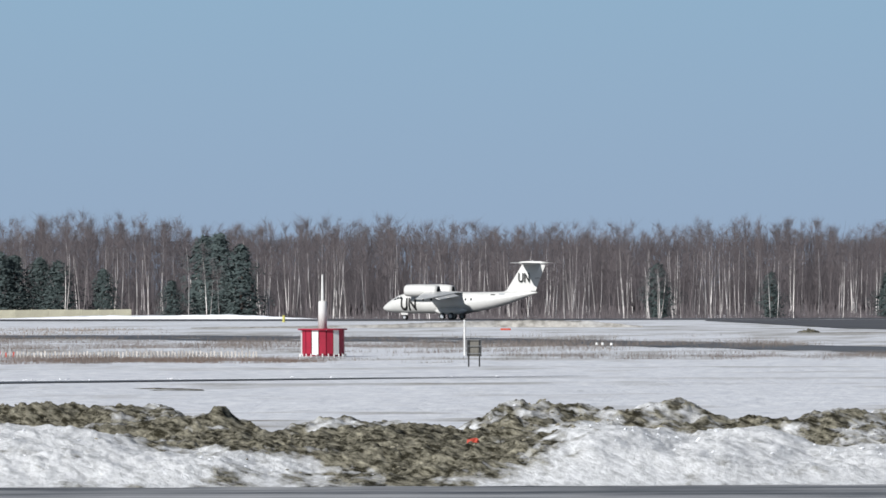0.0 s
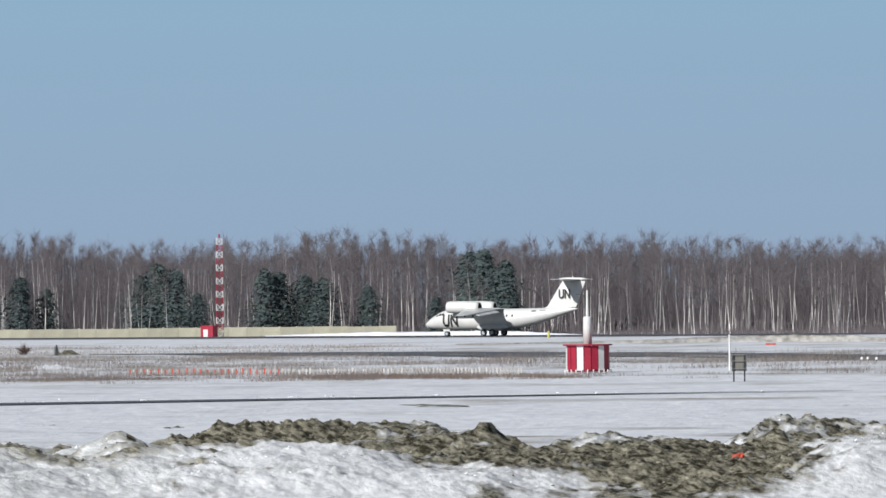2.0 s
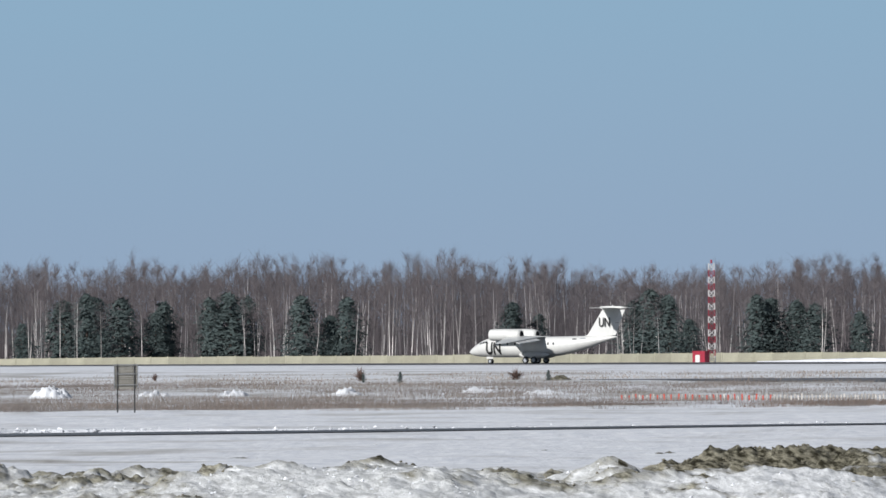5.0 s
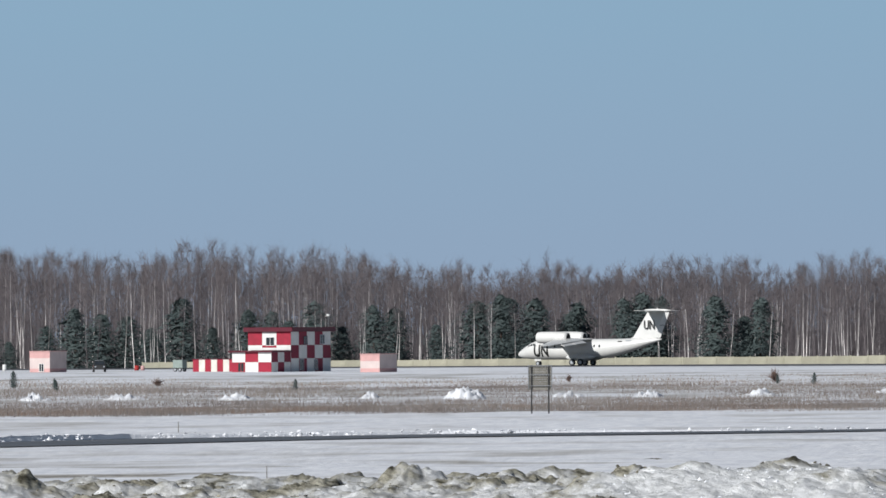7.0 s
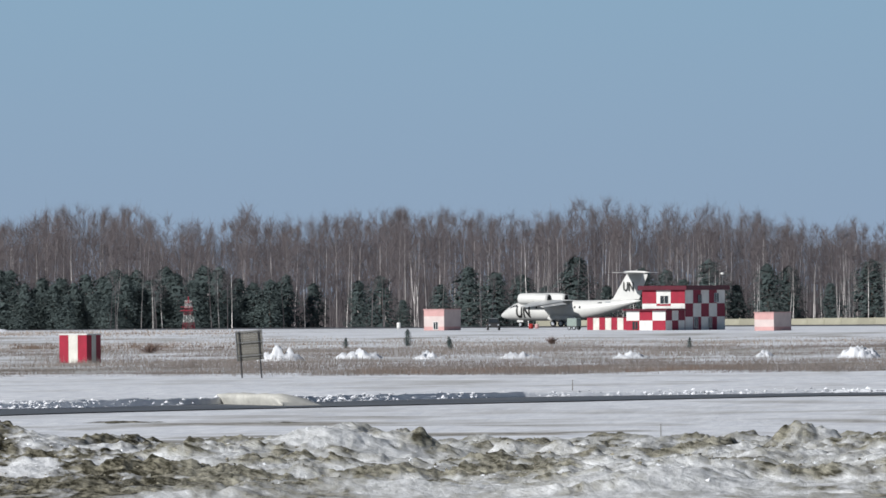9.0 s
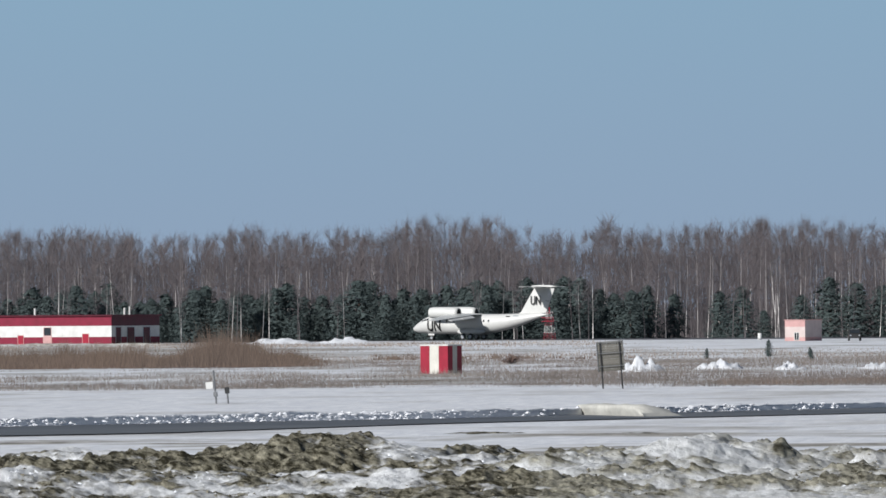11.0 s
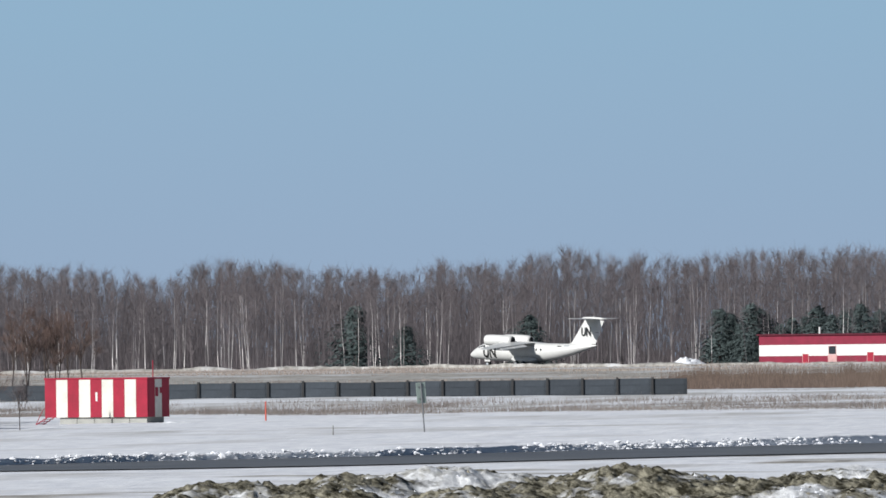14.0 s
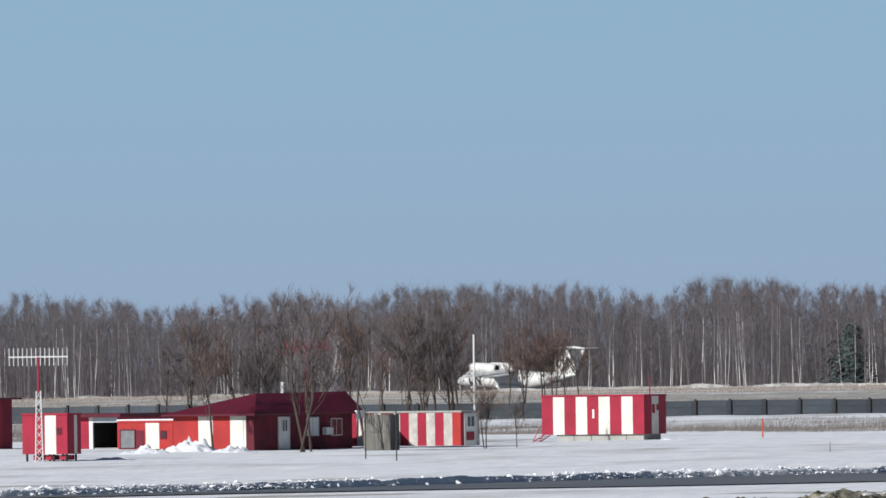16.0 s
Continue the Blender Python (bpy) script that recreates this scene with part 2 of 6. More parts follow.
def block(x0, x1, y0, y1, z0, z1, bevel=0.0):
    return box(bmesh.new(), x0, x1, y0, y1, z0, z1, bevel)


def bar(bm, p, q, r, r2=None, n=6):
    """A round bar from p to q."""
    p, q = Vector(p), Vector(q)
    r2 = r if r2 is None else r2
    m = (q - p).to_track_quat("Z", "Y").to_matrix()
    a = [bm.verts.new(p + m @ Vector((r * math.cos(i * math.tau / n), r * math.sin(i * math.tau / n), 0))) for i in range(n)]
    b = [bm.verts.new(q + m @ Vector((r2 * math.cos(i * math.tau / n), r2 * math.sin(i * math.tau / n), 0))) for i in range(n)]
    for i in range(n):
        bm.faces.new((a[i], a[(i + 1) % n], b[(i + 1) % n], b[i]))
    bm.faces.new(a[::-1])
    bm.faces.new(b)
    return bm


def rod(p, q, r, r2=None, n=8):
    return bar(bmesh.new(), p, q, r, r2, n)


def loft(rings, cap=True):
    """A skin over closed rings of points."""
    bm = bmesh.new()
    rows = [[bm.verts.new(p) for p in ring] for ring in rings]
    k = len(rows[0])
    for a, b in zip(rows, rows[1:]):
        for i in range(k):
            bm.faces.new((a[i], a[(i + 1) % k], b[(i + 1) % k], b[i]))
    if cap:
        bm.faces.new(rows[0][::-1])
        bm.faces.new(rows[-1])
    return bm


def smooth(a, b, x):
    t = np.clip((np.asarray(x, float) - a) / (b - a), 0, 1)
    return t * t * (3 - 2 * t)


def mesh_from(name, co, faces, materials, index=None, shade=False):
    """A mesh from arrays of corners and of triangles or quads."""
    co, faces = np.asarray(co, np.float32), np.asarray(faces, np.int32)
    k = faces.shape[1]
    me = bpy.data.meshes.new(name)
    me.vertices.add(len(co))
    me.vertices.foreach_set("co", co.ravel())
    me.loops.add(faces.size)
    me.loops.foreach_set("vertex_index", faces.ravel())
    me.polygons.add(len(faces))
    me.polygons.foreach_set("loop_start", np.arange(0, faces.size, k, dtype=np.int32))
    for m in materials:
        me.materials.append(m)
    if index is not None:
        me.polygons.foreach_set("material_index", np.asarray(index, np.int32))
    me.polygons.foreach_set("use_smooth", np.full(len(faces), shade))
    me.update(calc_edges=True)
    me.validate()
    return me


def lumps(x, y, seed=0, octaves=4, gain=0.5):
    """Smooth random relief, about -1 to 1, over arrays of plan coordinates."""
    rng = np.random.RandomState(seed)
    out, amp, tot = 0, 1.0, 0
    for o in range(octaves):
        table = rng.rand(256, 256) * 2 - 1
        f = 2.0 ** o
        u, v = np.asarray(x) * f + 37.3 * o + 1000, np.asarray(y) * f + 11.7 * o + 1000
        iu, iv = np.floor(u).astype(int), np.floor(v).astype(int)
        fu, fv = u - iu, v - iv
        fu, fv = fu * fu * (3 - 2 * fu), fv * fv * (3 - 2 * fv)
        g = lambda i, j: table[i % 256, j % 256]
        out = out + amp * ((g(iu, iv) * (1 - fu) + g(iu + 1, iv) * fu) * (1 - fv) + (g(iu, iv + 1) * (1 - fu) + g(iu + 1, iv + 1) * fu) * fv)
        tot, amp = tot + amp, amp * gain
    return out / tot


# ---- plan: the runway's line, and the lie of the land ----
RW_TURN = 24.24  # degrees: the runway's centre line passes nearest at this bearing
RW_OFF = 1995.1
RN = Vector((math.sin(radians(RW_TURN)), math.cos(radians(RW_TURN)), 0))
RF = Vector((-math.cos(radians(RW_TURN)), math.sin(radians(RW_TURN)), 0))
ALIGN = pose(0, 0, 0, 0, 0, -RW_TURN)  # things laid out square with the runway: x along it, y away from the camera


def land(x, y):
    """The height of the open ground."""
    x, y = np.asarray(x, float), np.asarray(y, float)
    s, off = x * RF.x + y * RF.y, x * RN.x + y * RN.y - RW_OFF
    d = np.hypot(x, y)
    crown = np.interp(s, (800, 900, 980, 1070, 1230, 1318, 1367, 1416, 1466, 1600), (0, 0.0, 0.2, 0.35, 0.25, -0.05, -0.35, -0.70, -1.3, -1.9))
    return crown * smooth(1500, 2050, d) - 1.7 * smooth(34, 130, off)


def here(b, d, lift=0.0):
    p = at(b, d)
    return Vector((p.x, p.y, float(land(p.x, p.y)) + lift))


def stand(b, d, turn=0.0, lift=0.0):
    """A pose on the ground, square with the runway but for a turn in degrees."""
    return Matrix.Translation(here(b, d, lift)) @ ALIGN @ pose(0, 0, 0, 0, 0, turn)
# ---- the ground: one sheet of old snow out to the horizon ----
def polar_sheet(bs, ds, height):
    B, D = np.meshgrid(np.asarray(bs) / 1000.0, np.asarray(ds))
    X, Y = D * np.sin(B), D * np.cos(B)
    Z = height(X, Y)
    nb, nd = len(bs), len(ds)
    i = (np.arange(nd - 1)[:, None] * nb + np.arange(nb - 1)[None, :]).ravel()
    faces = np.stack([i, i + 1, i + nb + 1, i + nb], 1)
    return np.stack([X, Y, Z], 2).reshape(-1, 3), faces, X.ravel(), Y.ravel()


ROAD_NEAR = [(-275.0, 630.0), (-248.0, 641.0), (-231.1, 650.0), (-217.6, 655.9), (-204.2, 657.8), (-188.8, 666.3), (-168, 691), (-150, 706), (-131, 750), (-101, 800), (-80, 836), (-60, 848), (-30, 878), (-5, 905), (10, 918)]
ROAD_FAR = [(-275.0, 636.0), (-248.0, 650.0), (-231.1, 664.8), (-217.6, 680.9), (-204.2, 697.9), (-188.8, 710.6), (-168, 742), (-150, 762), (-131, 782), (-101, 838), (-80, 858), (-60, 866), (-30, 893), (-5, 912), (10, 920)]


def ground_height(x, y):
    d, b = np.hypot(x, y), 1000 * np.arctan2(x, y)
    near, far = (np.interp(b, [p[0] for p in r], [p[1] for p in r]) for r in (ROAD_NEAR, ROAD_FAR))
    away = 1 - smooth(near - 30, near - 12, d) * (1 - smooth(far + 4, far + 20, d))
    soft = smooth(540, 580, d) * (1 - smooth(1500, 1900, d)) * 0.17 * away + 0.012
    return land(x, y) + soft * lumps(x / 12, y / 16, 3, 4) - 0.10 * smooth(330, 400, d) * (1 - smooth(400, 428, d)) - 0.35 * smooth(428, 436, d) * (1 - smooth(500, 540, d))


def set_soil(me, values):
    a = me.attributes.new("soil", "FLOAT", "POINT")
    a.data.foreach_set("value", np.asarray(values, np.float32))


fine_b = np.arange(-275, 60, 1.1)
all_b = np.concatenate([np.linspace(-3141.6, -300, 50), fine_b, np.linspace(80, 3141.6, 54)])
all_d = np.concatenate([[0.0, 40, 120, 220, 300, 360], np.arange(400, 560, 8), np.arange(560, 1130, 3.6), np.arange(1130, 2400, 12), np.arange(2400, 2960, 25), [3100, 3300, 3700, 4200, 4800]])
co, fc, gx, gy = polar_sheet(all_b, all_d, ground_height)
ground_mesh = mesh_from("ground", co, fc, [M_GROUND], shade=True)
gd = np.hypot(gx, gy)
soil = 0.20 + 0.42 * lumps(gx / 55, gy / 16, 8, 4) + 0.30 * lumps(gx / 9, gy / 22, 9, 4, 0.6) * smooth(545, 580, gd) * (1 - smooth(900, 1050, gd)) + 0.20 * smooth(1050, 1150, gd) * (1 - smooth(1850, 2100, gd))
soil += 0.3 * smooth(2100, 2400, gd) * 0.5 + 0.35 * smooth(300, 400, gd) * (1 - smooth(424, 450, gd))
soil += 0.55 * (lumps(gx / 7, gy / 45, 12, 4, 0.6) - 0.05) * smooth(1040, 1090, gd) * (1 - smooth(1850, 2100, gd))
soil += 0.45 * (1 - smooth(-150, -132, 1000 * np.arctan2(gx, gy))) * smooth(1450, 1600, gd) * (1 - smooth(2250, 2300, gd))
soil += 0.75 * smooth(0.10, 0.5, lumps(gx / 13, gy / 13, 14, 4, 0.6)) * smooth(490, 540, gd) * (1 - smooth(640, 760, gd))
set_soil(ground_mesh, soil)
ground = tagged(new("ground", ground_mesh), "old snow with bare patches over a flat airfield", "ground", kind="structure")


def strip(name, near, far, material, label, lift=0.02, step=3.0, ragged=0.0, kind="structure", category="road"):
    """A paved strip between a near and a far edge, each a few (bearing, distance) corners."""
    b0, b1 = min(p[0] for p in near), max(p[0] for p in near)
    bs = np.arange(b0, b1 + 0.01, step)
    cols = []
    for k in range(7):
        f = k / 6
        dn = np.interp(bs, [p[0] for p in near], [p[1] for p in near])
        df = np.interp(bs, [p[0] for p in far], [p[1] for p in far])
        d = dn * (1 - f) + df * f
        if k in (0, 6):
            d = d + ragged * lumps(bs / 3.0, bs * 0 + k, 5, 3)
        x, y = d * np.sin(bs / 1000), d * np.cos(bs / 1000)
        cols.append(np.stack([x, y, np.maximum(land(x, y), ground_height(x, y)) * 0.5 + land(x, y) * 0.5 + lift + 0.035], 1))
    co = np.concatenate(cols)
    n = len(bs)
    i = (np.arange(6)[:, None] * n + np.arange(n - 1)[None, :]).ravel()
    me = mesh_from(name, co, np.stack([i, i + 1, i + n + 1, i + n], 1), [material])
    return tagged(new(name, me), label, category, kind=kind)


# the perimeter road behind the heaps, the taxiway, and the road at the heaps' foot
strip("road_perimeter", ROAD_NEAR, ROAD_FAR, M_ASPHALT, "wet dark asphalt perimeter road between snow banks")
strip("road_foot", [(-45, 396), (75, 392)], [(-45, 434), (75, 431)], M_SLUSH, "wet asphalt road with slush at the foot of the heaps", ragged=2.0)
strip("taxiway", [(-42, 1640), (-30, 1560), (-18, 1497), (0, 1414), (30, 1179), (70, 1000)], [(-42, 1650), (-30, 1640), (-18, 1625), (0, 1536), (30, 1283), (70, 1100)], M_ASPHALT, "dark asphalt taxiway crossing the snow", ragged=6.0)
strip("apron", [(18, 2080), (28, 1720), (70, 1500)], [(18, 2110), (28, 2100), (70, 2100)], M_RUNWAY, "grey paved apron beside the runway", lift=0.03)


def runway():
    s = np.arange(300, 2400, 12.0)
    cols = []
    for off in (-30, -18, -6, 6, 18, 30):
        x, y = RN.x * (RW_OFF + off) + RF.x * s, RN.y * (RW_OFF + off) + RF.y * s
        cols.append(np.stack([x, y, land(x, y) + 0.06], 1))
    n = len(s)
    i = (np.arange(5)[:, None] * n + np.arange(n - 1)[None, :]).ravel()
    me = mesh_from("runway", np.concatenate(cols), np.stack([i, i + 1, i + n + 1, i + n], 1), [M_RUNWAY])
    tagged(new("runway", me), "straight grey concrete runway swept clear of snow", "runway", kind="structure")


runway()


# ---- ploughed banks ----
def snow_bank(name, line, wide, high, label, seed, step=0.22, material=M_BANK, soil=None, group="", wavy=0.0):
    """A ridge of ploughed snow along a line of (bearing, distance, height factor)."""
    b0, b1 = min(p[0] for p in line), max(p[0] for p in line)
    bs = np.arange(b0, b1, step)
    d0 = np.interp(bs, [p[0] for p in sorted(line)], [p[1] for p in sorted(line)])
    hf = np.interp(bs, [p[0] for p in sorted(line)], [p[2] for p in sorted(line)])
    hf = hf * (1 + wavy * lumps(bs / 2.2, bs * 0, seed + 2, 4, 0.6))
    ks = np.array([-1.0, -0.98, -0.965, -0.95, -0.86, -0.7, -0.6, -0.5, -0.4, -0.25, -0.1, 0.05, 0.2, 0.4, 0.6, 0.8, 1.0])
    rows = []
    for k in ks:
        d = d0 + k * wide
        x, y = d * np.sin(bs / 1000), d * np.cos(bs / 1000)
        prof = min(1.0, (k + 1) / 0.05) ** 0.8 * min(1.0, (1 - k) / 1.5) ** 1.2
        n = lumps(x / 0.9, y / 1.6, seed, 5, 0.65)
        m = lumps(x / 9, y / 9, seed + 1, 3)
        h = high * hf * prof * (0.9 + 0.2 * m + 0.22 * n)
        rows.append(np.stack([x, y, land(x, y) - 0.05 + np.maximum(h, -0.02)], 1))
    n = len(bs)
    i = (np.arange(16)[:, None] * n + np.arange(n - 1)[None, :]).ravel()
    me = mesh_from(name, np.concatenate(rows), np.stack([i, i + 1, i + n + 1, i + n], 1), [material], shade=True)
    if soil is not None:
        set_soil(me, np.full(len(me.vertices), soil))
    return tagged(new(name, me), label, "snow bank", group, kind="structure")


snow_bank("snow_bank_road", [(-275.0, 640.0, 0.8), (-248.0, 654.0, 0.8), (-231.1, 668.8, 0.8), (-217.6, 684.9, 0.8), (-204.2, 701.9, 0.8), (-188.8, 714.6, 0.8), (-168, 747, 0.8), (-150, 768, 1.0), (-131, 790, 1.0), (-122, 802, 0.9), (-101, 846, 0.7), (-80, 864, 0.5), (-60, 872, 0.35), (-30, 900, 0.3), (0, 920, 0.2)],
          4.0, 0.55, "low bank of ploughed snow along the road's far edge", 21)
snow_bank("snow_bank_runway", [(-275, 2250, 1.0), (-215, 2270, 1.0), (-190, 2260, 1.1), (-172, 2200, 0.9), (-150, 2180, 0.6)], 14.0, 0.6, "long snow ridge along the runway's near edge", 22, 0.25, M_GROUND, 0.8, wavy=0.7)
snow_bank("snow_bank_grass", [(-17, 1880, 0.2), (-5, 1880, 0.5), (5, 1880, 1.2), (10, 1860, 1.1), (14, 1850, 0.2)], 20.0, 0.8, "long heap of dirty snow beside the runway", 23, 0.25, M_GROUND, 0.80)

snow_bank("snow_bank_beyond", [(-30, 2262, 0.3), (-22, 2262, 0.9), (-14, 2262, 1.0), (-8, 2262, 0.2)], 10.0, 0.8, "thin snow bank beyond the runway", 24, 0.4)


def snow_chunks():
    """Broken lumps of crusted snow along the top of the road's bank."""
    rng = np.random.RandomState(61)
    n = 11000
    b = rng.uniform(-268, 5, n)
    b = b[rng.rand(n) < np.interp(b, (-125, -100, -62, -50), (1.0, 0.55, 0.3, 0.08))]
    n = len(b)
    keep = lumps(b / 6, b * 0, 62, 3) + rng.uniform(-0.5, 0.5, n) > -0.15
    b = b[keep]
    n = len(b)
    d = np.interp(b, [p[0] for p in ROAD_FAR], [p[1] for p in ROAD_FAR]) - 0.25 + 1.5 * rng.rand(n) ** 1.5
    x, y = d * np.sin(b / 1000), d * np.cos(b / 1000)
    s = 0.02 + 0.10 * rng.rand(n) ** 3
    z = land(x, y) + 0.04 + 0.36 * rng.rand(n) ** 1.3 * np.interp(b, (-268, -120, -60, 5), (1, 1.2, 0.5, 0.2))
    base = np.array([(1, 0, 0), (0, 1, 0), (-1, 0, 0), (0, -1, 0), (0, 0, 1), (0, 0, -1)], float)
    co = np.stack([x, y, z], 1)[:, None, :] + (base[None] * np.array((1.5, 1.2, 0.75)) + rng.normal(0, 0.3, (n, 6, 3))) * s[:, None, None]
    f = np.array([(0, 1, 4), (1, 2, 4), (2, 3, 4), (3, 0, 4), (1, 0, 5), (2, 1, 5), (3, 2, 5), (0, 3, 5)])
    fc = (f[None] + 6 * np.arange(n)[:, None, None]).reshape(-1, 3)
    tagged(new("snow_chunks", mesh_from("snow_chunks", co.reshape(-1, 3), fc, [M_BANK])), "broken lumps of crusted snow along the road", "snow", kind="stuff")


snow_chunks()


# ---- heaps of shovelled snow and soil along the foot ----
# bearing, distance, half width, half depth, height, soil
HEAPS_0 = [
    (32.3, 448, 2.2, 6, 1.24, 0.2),
    (31.5, 484, 1.5, 5, 1.85, 0.5),
    (30.0, 466, 1.4, 5, 1.6, 0.5),
    (26.5, 484, 1.3, 5, 1.97, 0.55),
    (25.3, 447, 2.1, 5, 1.16, 0.15),
    (19.6, 449, 1.9, 7, 1.75, 0.1),
    (19.6, 484, 0.9, 4, 1.73, 0.5),
    (16.7, 488, 0.8, 4, 2.18, 0.5),
    (13.0, 486, 0.9, 4, 1.98, 0.55),
    (10.7, 449, 2.1, 7, 1.96, 0.0),
    (9.2, 488, 1.1, 4, 2.18, 0.5),
    (6.1, 486, 1.1, 4, 2.0, 0.5),
    (5.3, 452, 1.0, 6, 1.35, 0.8),
    (0.7, 455, 2.5, 8, 1.65, 0.85),
]
HEAPS_1 = [
    (-2.4, 480, 1.1, 4, 1.66, 0.45),
    (-6.2, 456, 3.0, 8, 1.72, 0.75),
    (-7.0, 480, 1.1, 4, 1.78, 0.5),
    (-13.9, 456, 2.6, 7, 1.67, 0.7),
    (-15.0, 474, 0.3, 2, 2.18, 1.0),
    (-15.2, 474, 1.6, 5, 2.04, 0.6),
    (-18.5, 446, 2.6, 4, 0.95, 0.12),
    (-18.5, 474, 1.6, 5, 1.94, 0.65),
    (-22.3, 478, 1.3, 5, 2.13, 0.6),
    (-28.5, 449, 3.3, 6, 1.77, 0.05),
    (-28.5, 482, 1.3, 5, 2.19, 0.75),
    (-32.7, 482, 1.1, 5, 2.12, 0.75),
    (-35.8, 450, 2.8, 6, 1.63, 0.05),
    (-40.6, 474, 1.5, 5, 1.91, 0.1),
]
HEAPS_2 = [
    (-42.6, 452, 2.1, 4, 1.46, 0.4),
    (-46.0, 462, 1.2, 4, 1.76, 0.45),
    (-47.7, 452, 2.1, 6, 1.68, 0.05),
    (-49.1, 470, 1.1, 4, 1.85, 0.4),
    (-54.1, 450, 2.9, 7, 2.0, 0.0),
    (-54.6, 453, 2.6, 7, 1.9, 0.0),
    (-56.1, 484, 1.5, 4, 1.98, 0.45),
    (-61.0, 452, 2.1, 6, 1.9, 0.05),
    (-62.3, 455, 2.8, 7, 1.9, 0.0),
    (-66.1, 480, 1.1, 4, 2.01, 0.5),
    (-68.4, 452, 1.6, 5, 1.34, 0.3),
    (-69.6, 470, 1.1, 4, 1.78, 0.5),
    (-74.6, 460, 1.8, 5, 1.53, 0.25),
    (-76.1, 478, 1.1, 4, 1.84, 0.5),
]
HEAPS_3 = [
    (-81.1, 482, 0.9, 3.5, 2.44, 0.55),
    (-84.2, 462, 2.0, 6, 1.4, 0.35),
    (-87.3, 480, 1.0, 4, 2.15, 0.55),
    (-90.7, 452, 2.1, 6, 1.14, 0.15),
    (-92.8, 474, 0.9, 4, 1.55, 0.2),
    (-92.8, 450, 1.9, 5, 0.92, 0.05),
    (-96.7, 474, 0.7, 4, 1.53, 0.45),
    (-100.9, 476, 0.9, 4, 1.7, 0.5),
    (-101.3, 452, 1.6, 5, 0.66, 0.45),
    (-107.4, 450, 1.0, 4, 0.61, 0.4),
    (-109.7, 478, 0.6, 3.5, 1.8, 0.75),
    (-114.2, 480, 1.7, 5, 1.85, 0.05),
    (-115.5, 476, 1.5, 5, 1.78, 0.05),
    (-118.6, 460, 1.8, 5, 1.23, 0.3),
]
HEAPS_4 = [
    (-120.4, 478, 1.5, 4, 1.54, 0.4),
    (-121.3, 470, 2.0, 5, 1.58, 0.4),
    (-122.7, 460, 1.6, 5, 1.14, 0.4),
    (-125.9, 447, 1.9, 5, 0.52, 0.6),
    (-126.5, 476, 1.1, 4, 1.6, 0.4),
    (-127.4, 474, 0.9, 4, 1.65, 0.55),
    (-128.5, 446, 2.7, 5, 0.59, 0.7),
    (-129.2, 462, 1.6, 5, 1.23, 0.4),
    (-129.6, 480, 0.8, 4, 1.83, 0.65),
    (-134.2, 476, 1.5, 5, 1.74, 0.6),
    (-136.2, 456, 1.8, 5, 1.05, 0.05),
    (-138.5, 480, 2.0, 6, 2.08, 0.65),
    (-142.7, 476, 1.1, 5, 1.73, 0.5),
    (-145.0, 452, 3.0, 6, 0.78, 0.4),
]
HEAPS_5 = [
    (-152.3, 474, 1.5, 5, 1.6, 0.7),
    (-153.1, 470, 1.1, 4, 1.7, 0.6),
    (-153.5, 455, 2.6, 6, 1.12, 0.5),
    (-155.0, 474, 0.5, 3, 1.57, 0.9),
    (-158.1, 456, 2.1, 5, 1.53, 0.5),
    (-158.9, 466, 1.3, 5, 1.37, 0.5),
    (-161.2, 455, 1.4, 6, 1.15, 0.4),
    (-161.5, 470, 1.1, 4, 1.73, 0.55),
    (-163.8, 450, 2.4, 6, 1.27, 0.55),
    (-168.4, 466, 1.1, 5, 2.01, 0.4),
    (-169.2, 462, 2.0, 6, 1.78, 0.55),
    (-173.1, 464, 2.5, 7, 1.9, 0.6),
    (-181.1, 450, 2.6, 5, 1.33, 0.6),
    (-183.7, 466, 2.0, 6, 1.9, 0.45),
]
HEAPS_6 = [
    (-185.7, 466, 2.0, 6, 1.93, 0.45),
    (-189.4, 462, 1.6, 5, 1.65, 0.4),
    (-191.5, 456, 1.9, 6, 1.66, 0.4),
    (-193.3, 458, 1.1, 4, 1.32, 0.4),
    (-200.8, 462, 2.8, 6, 1.64, 0.45),
]


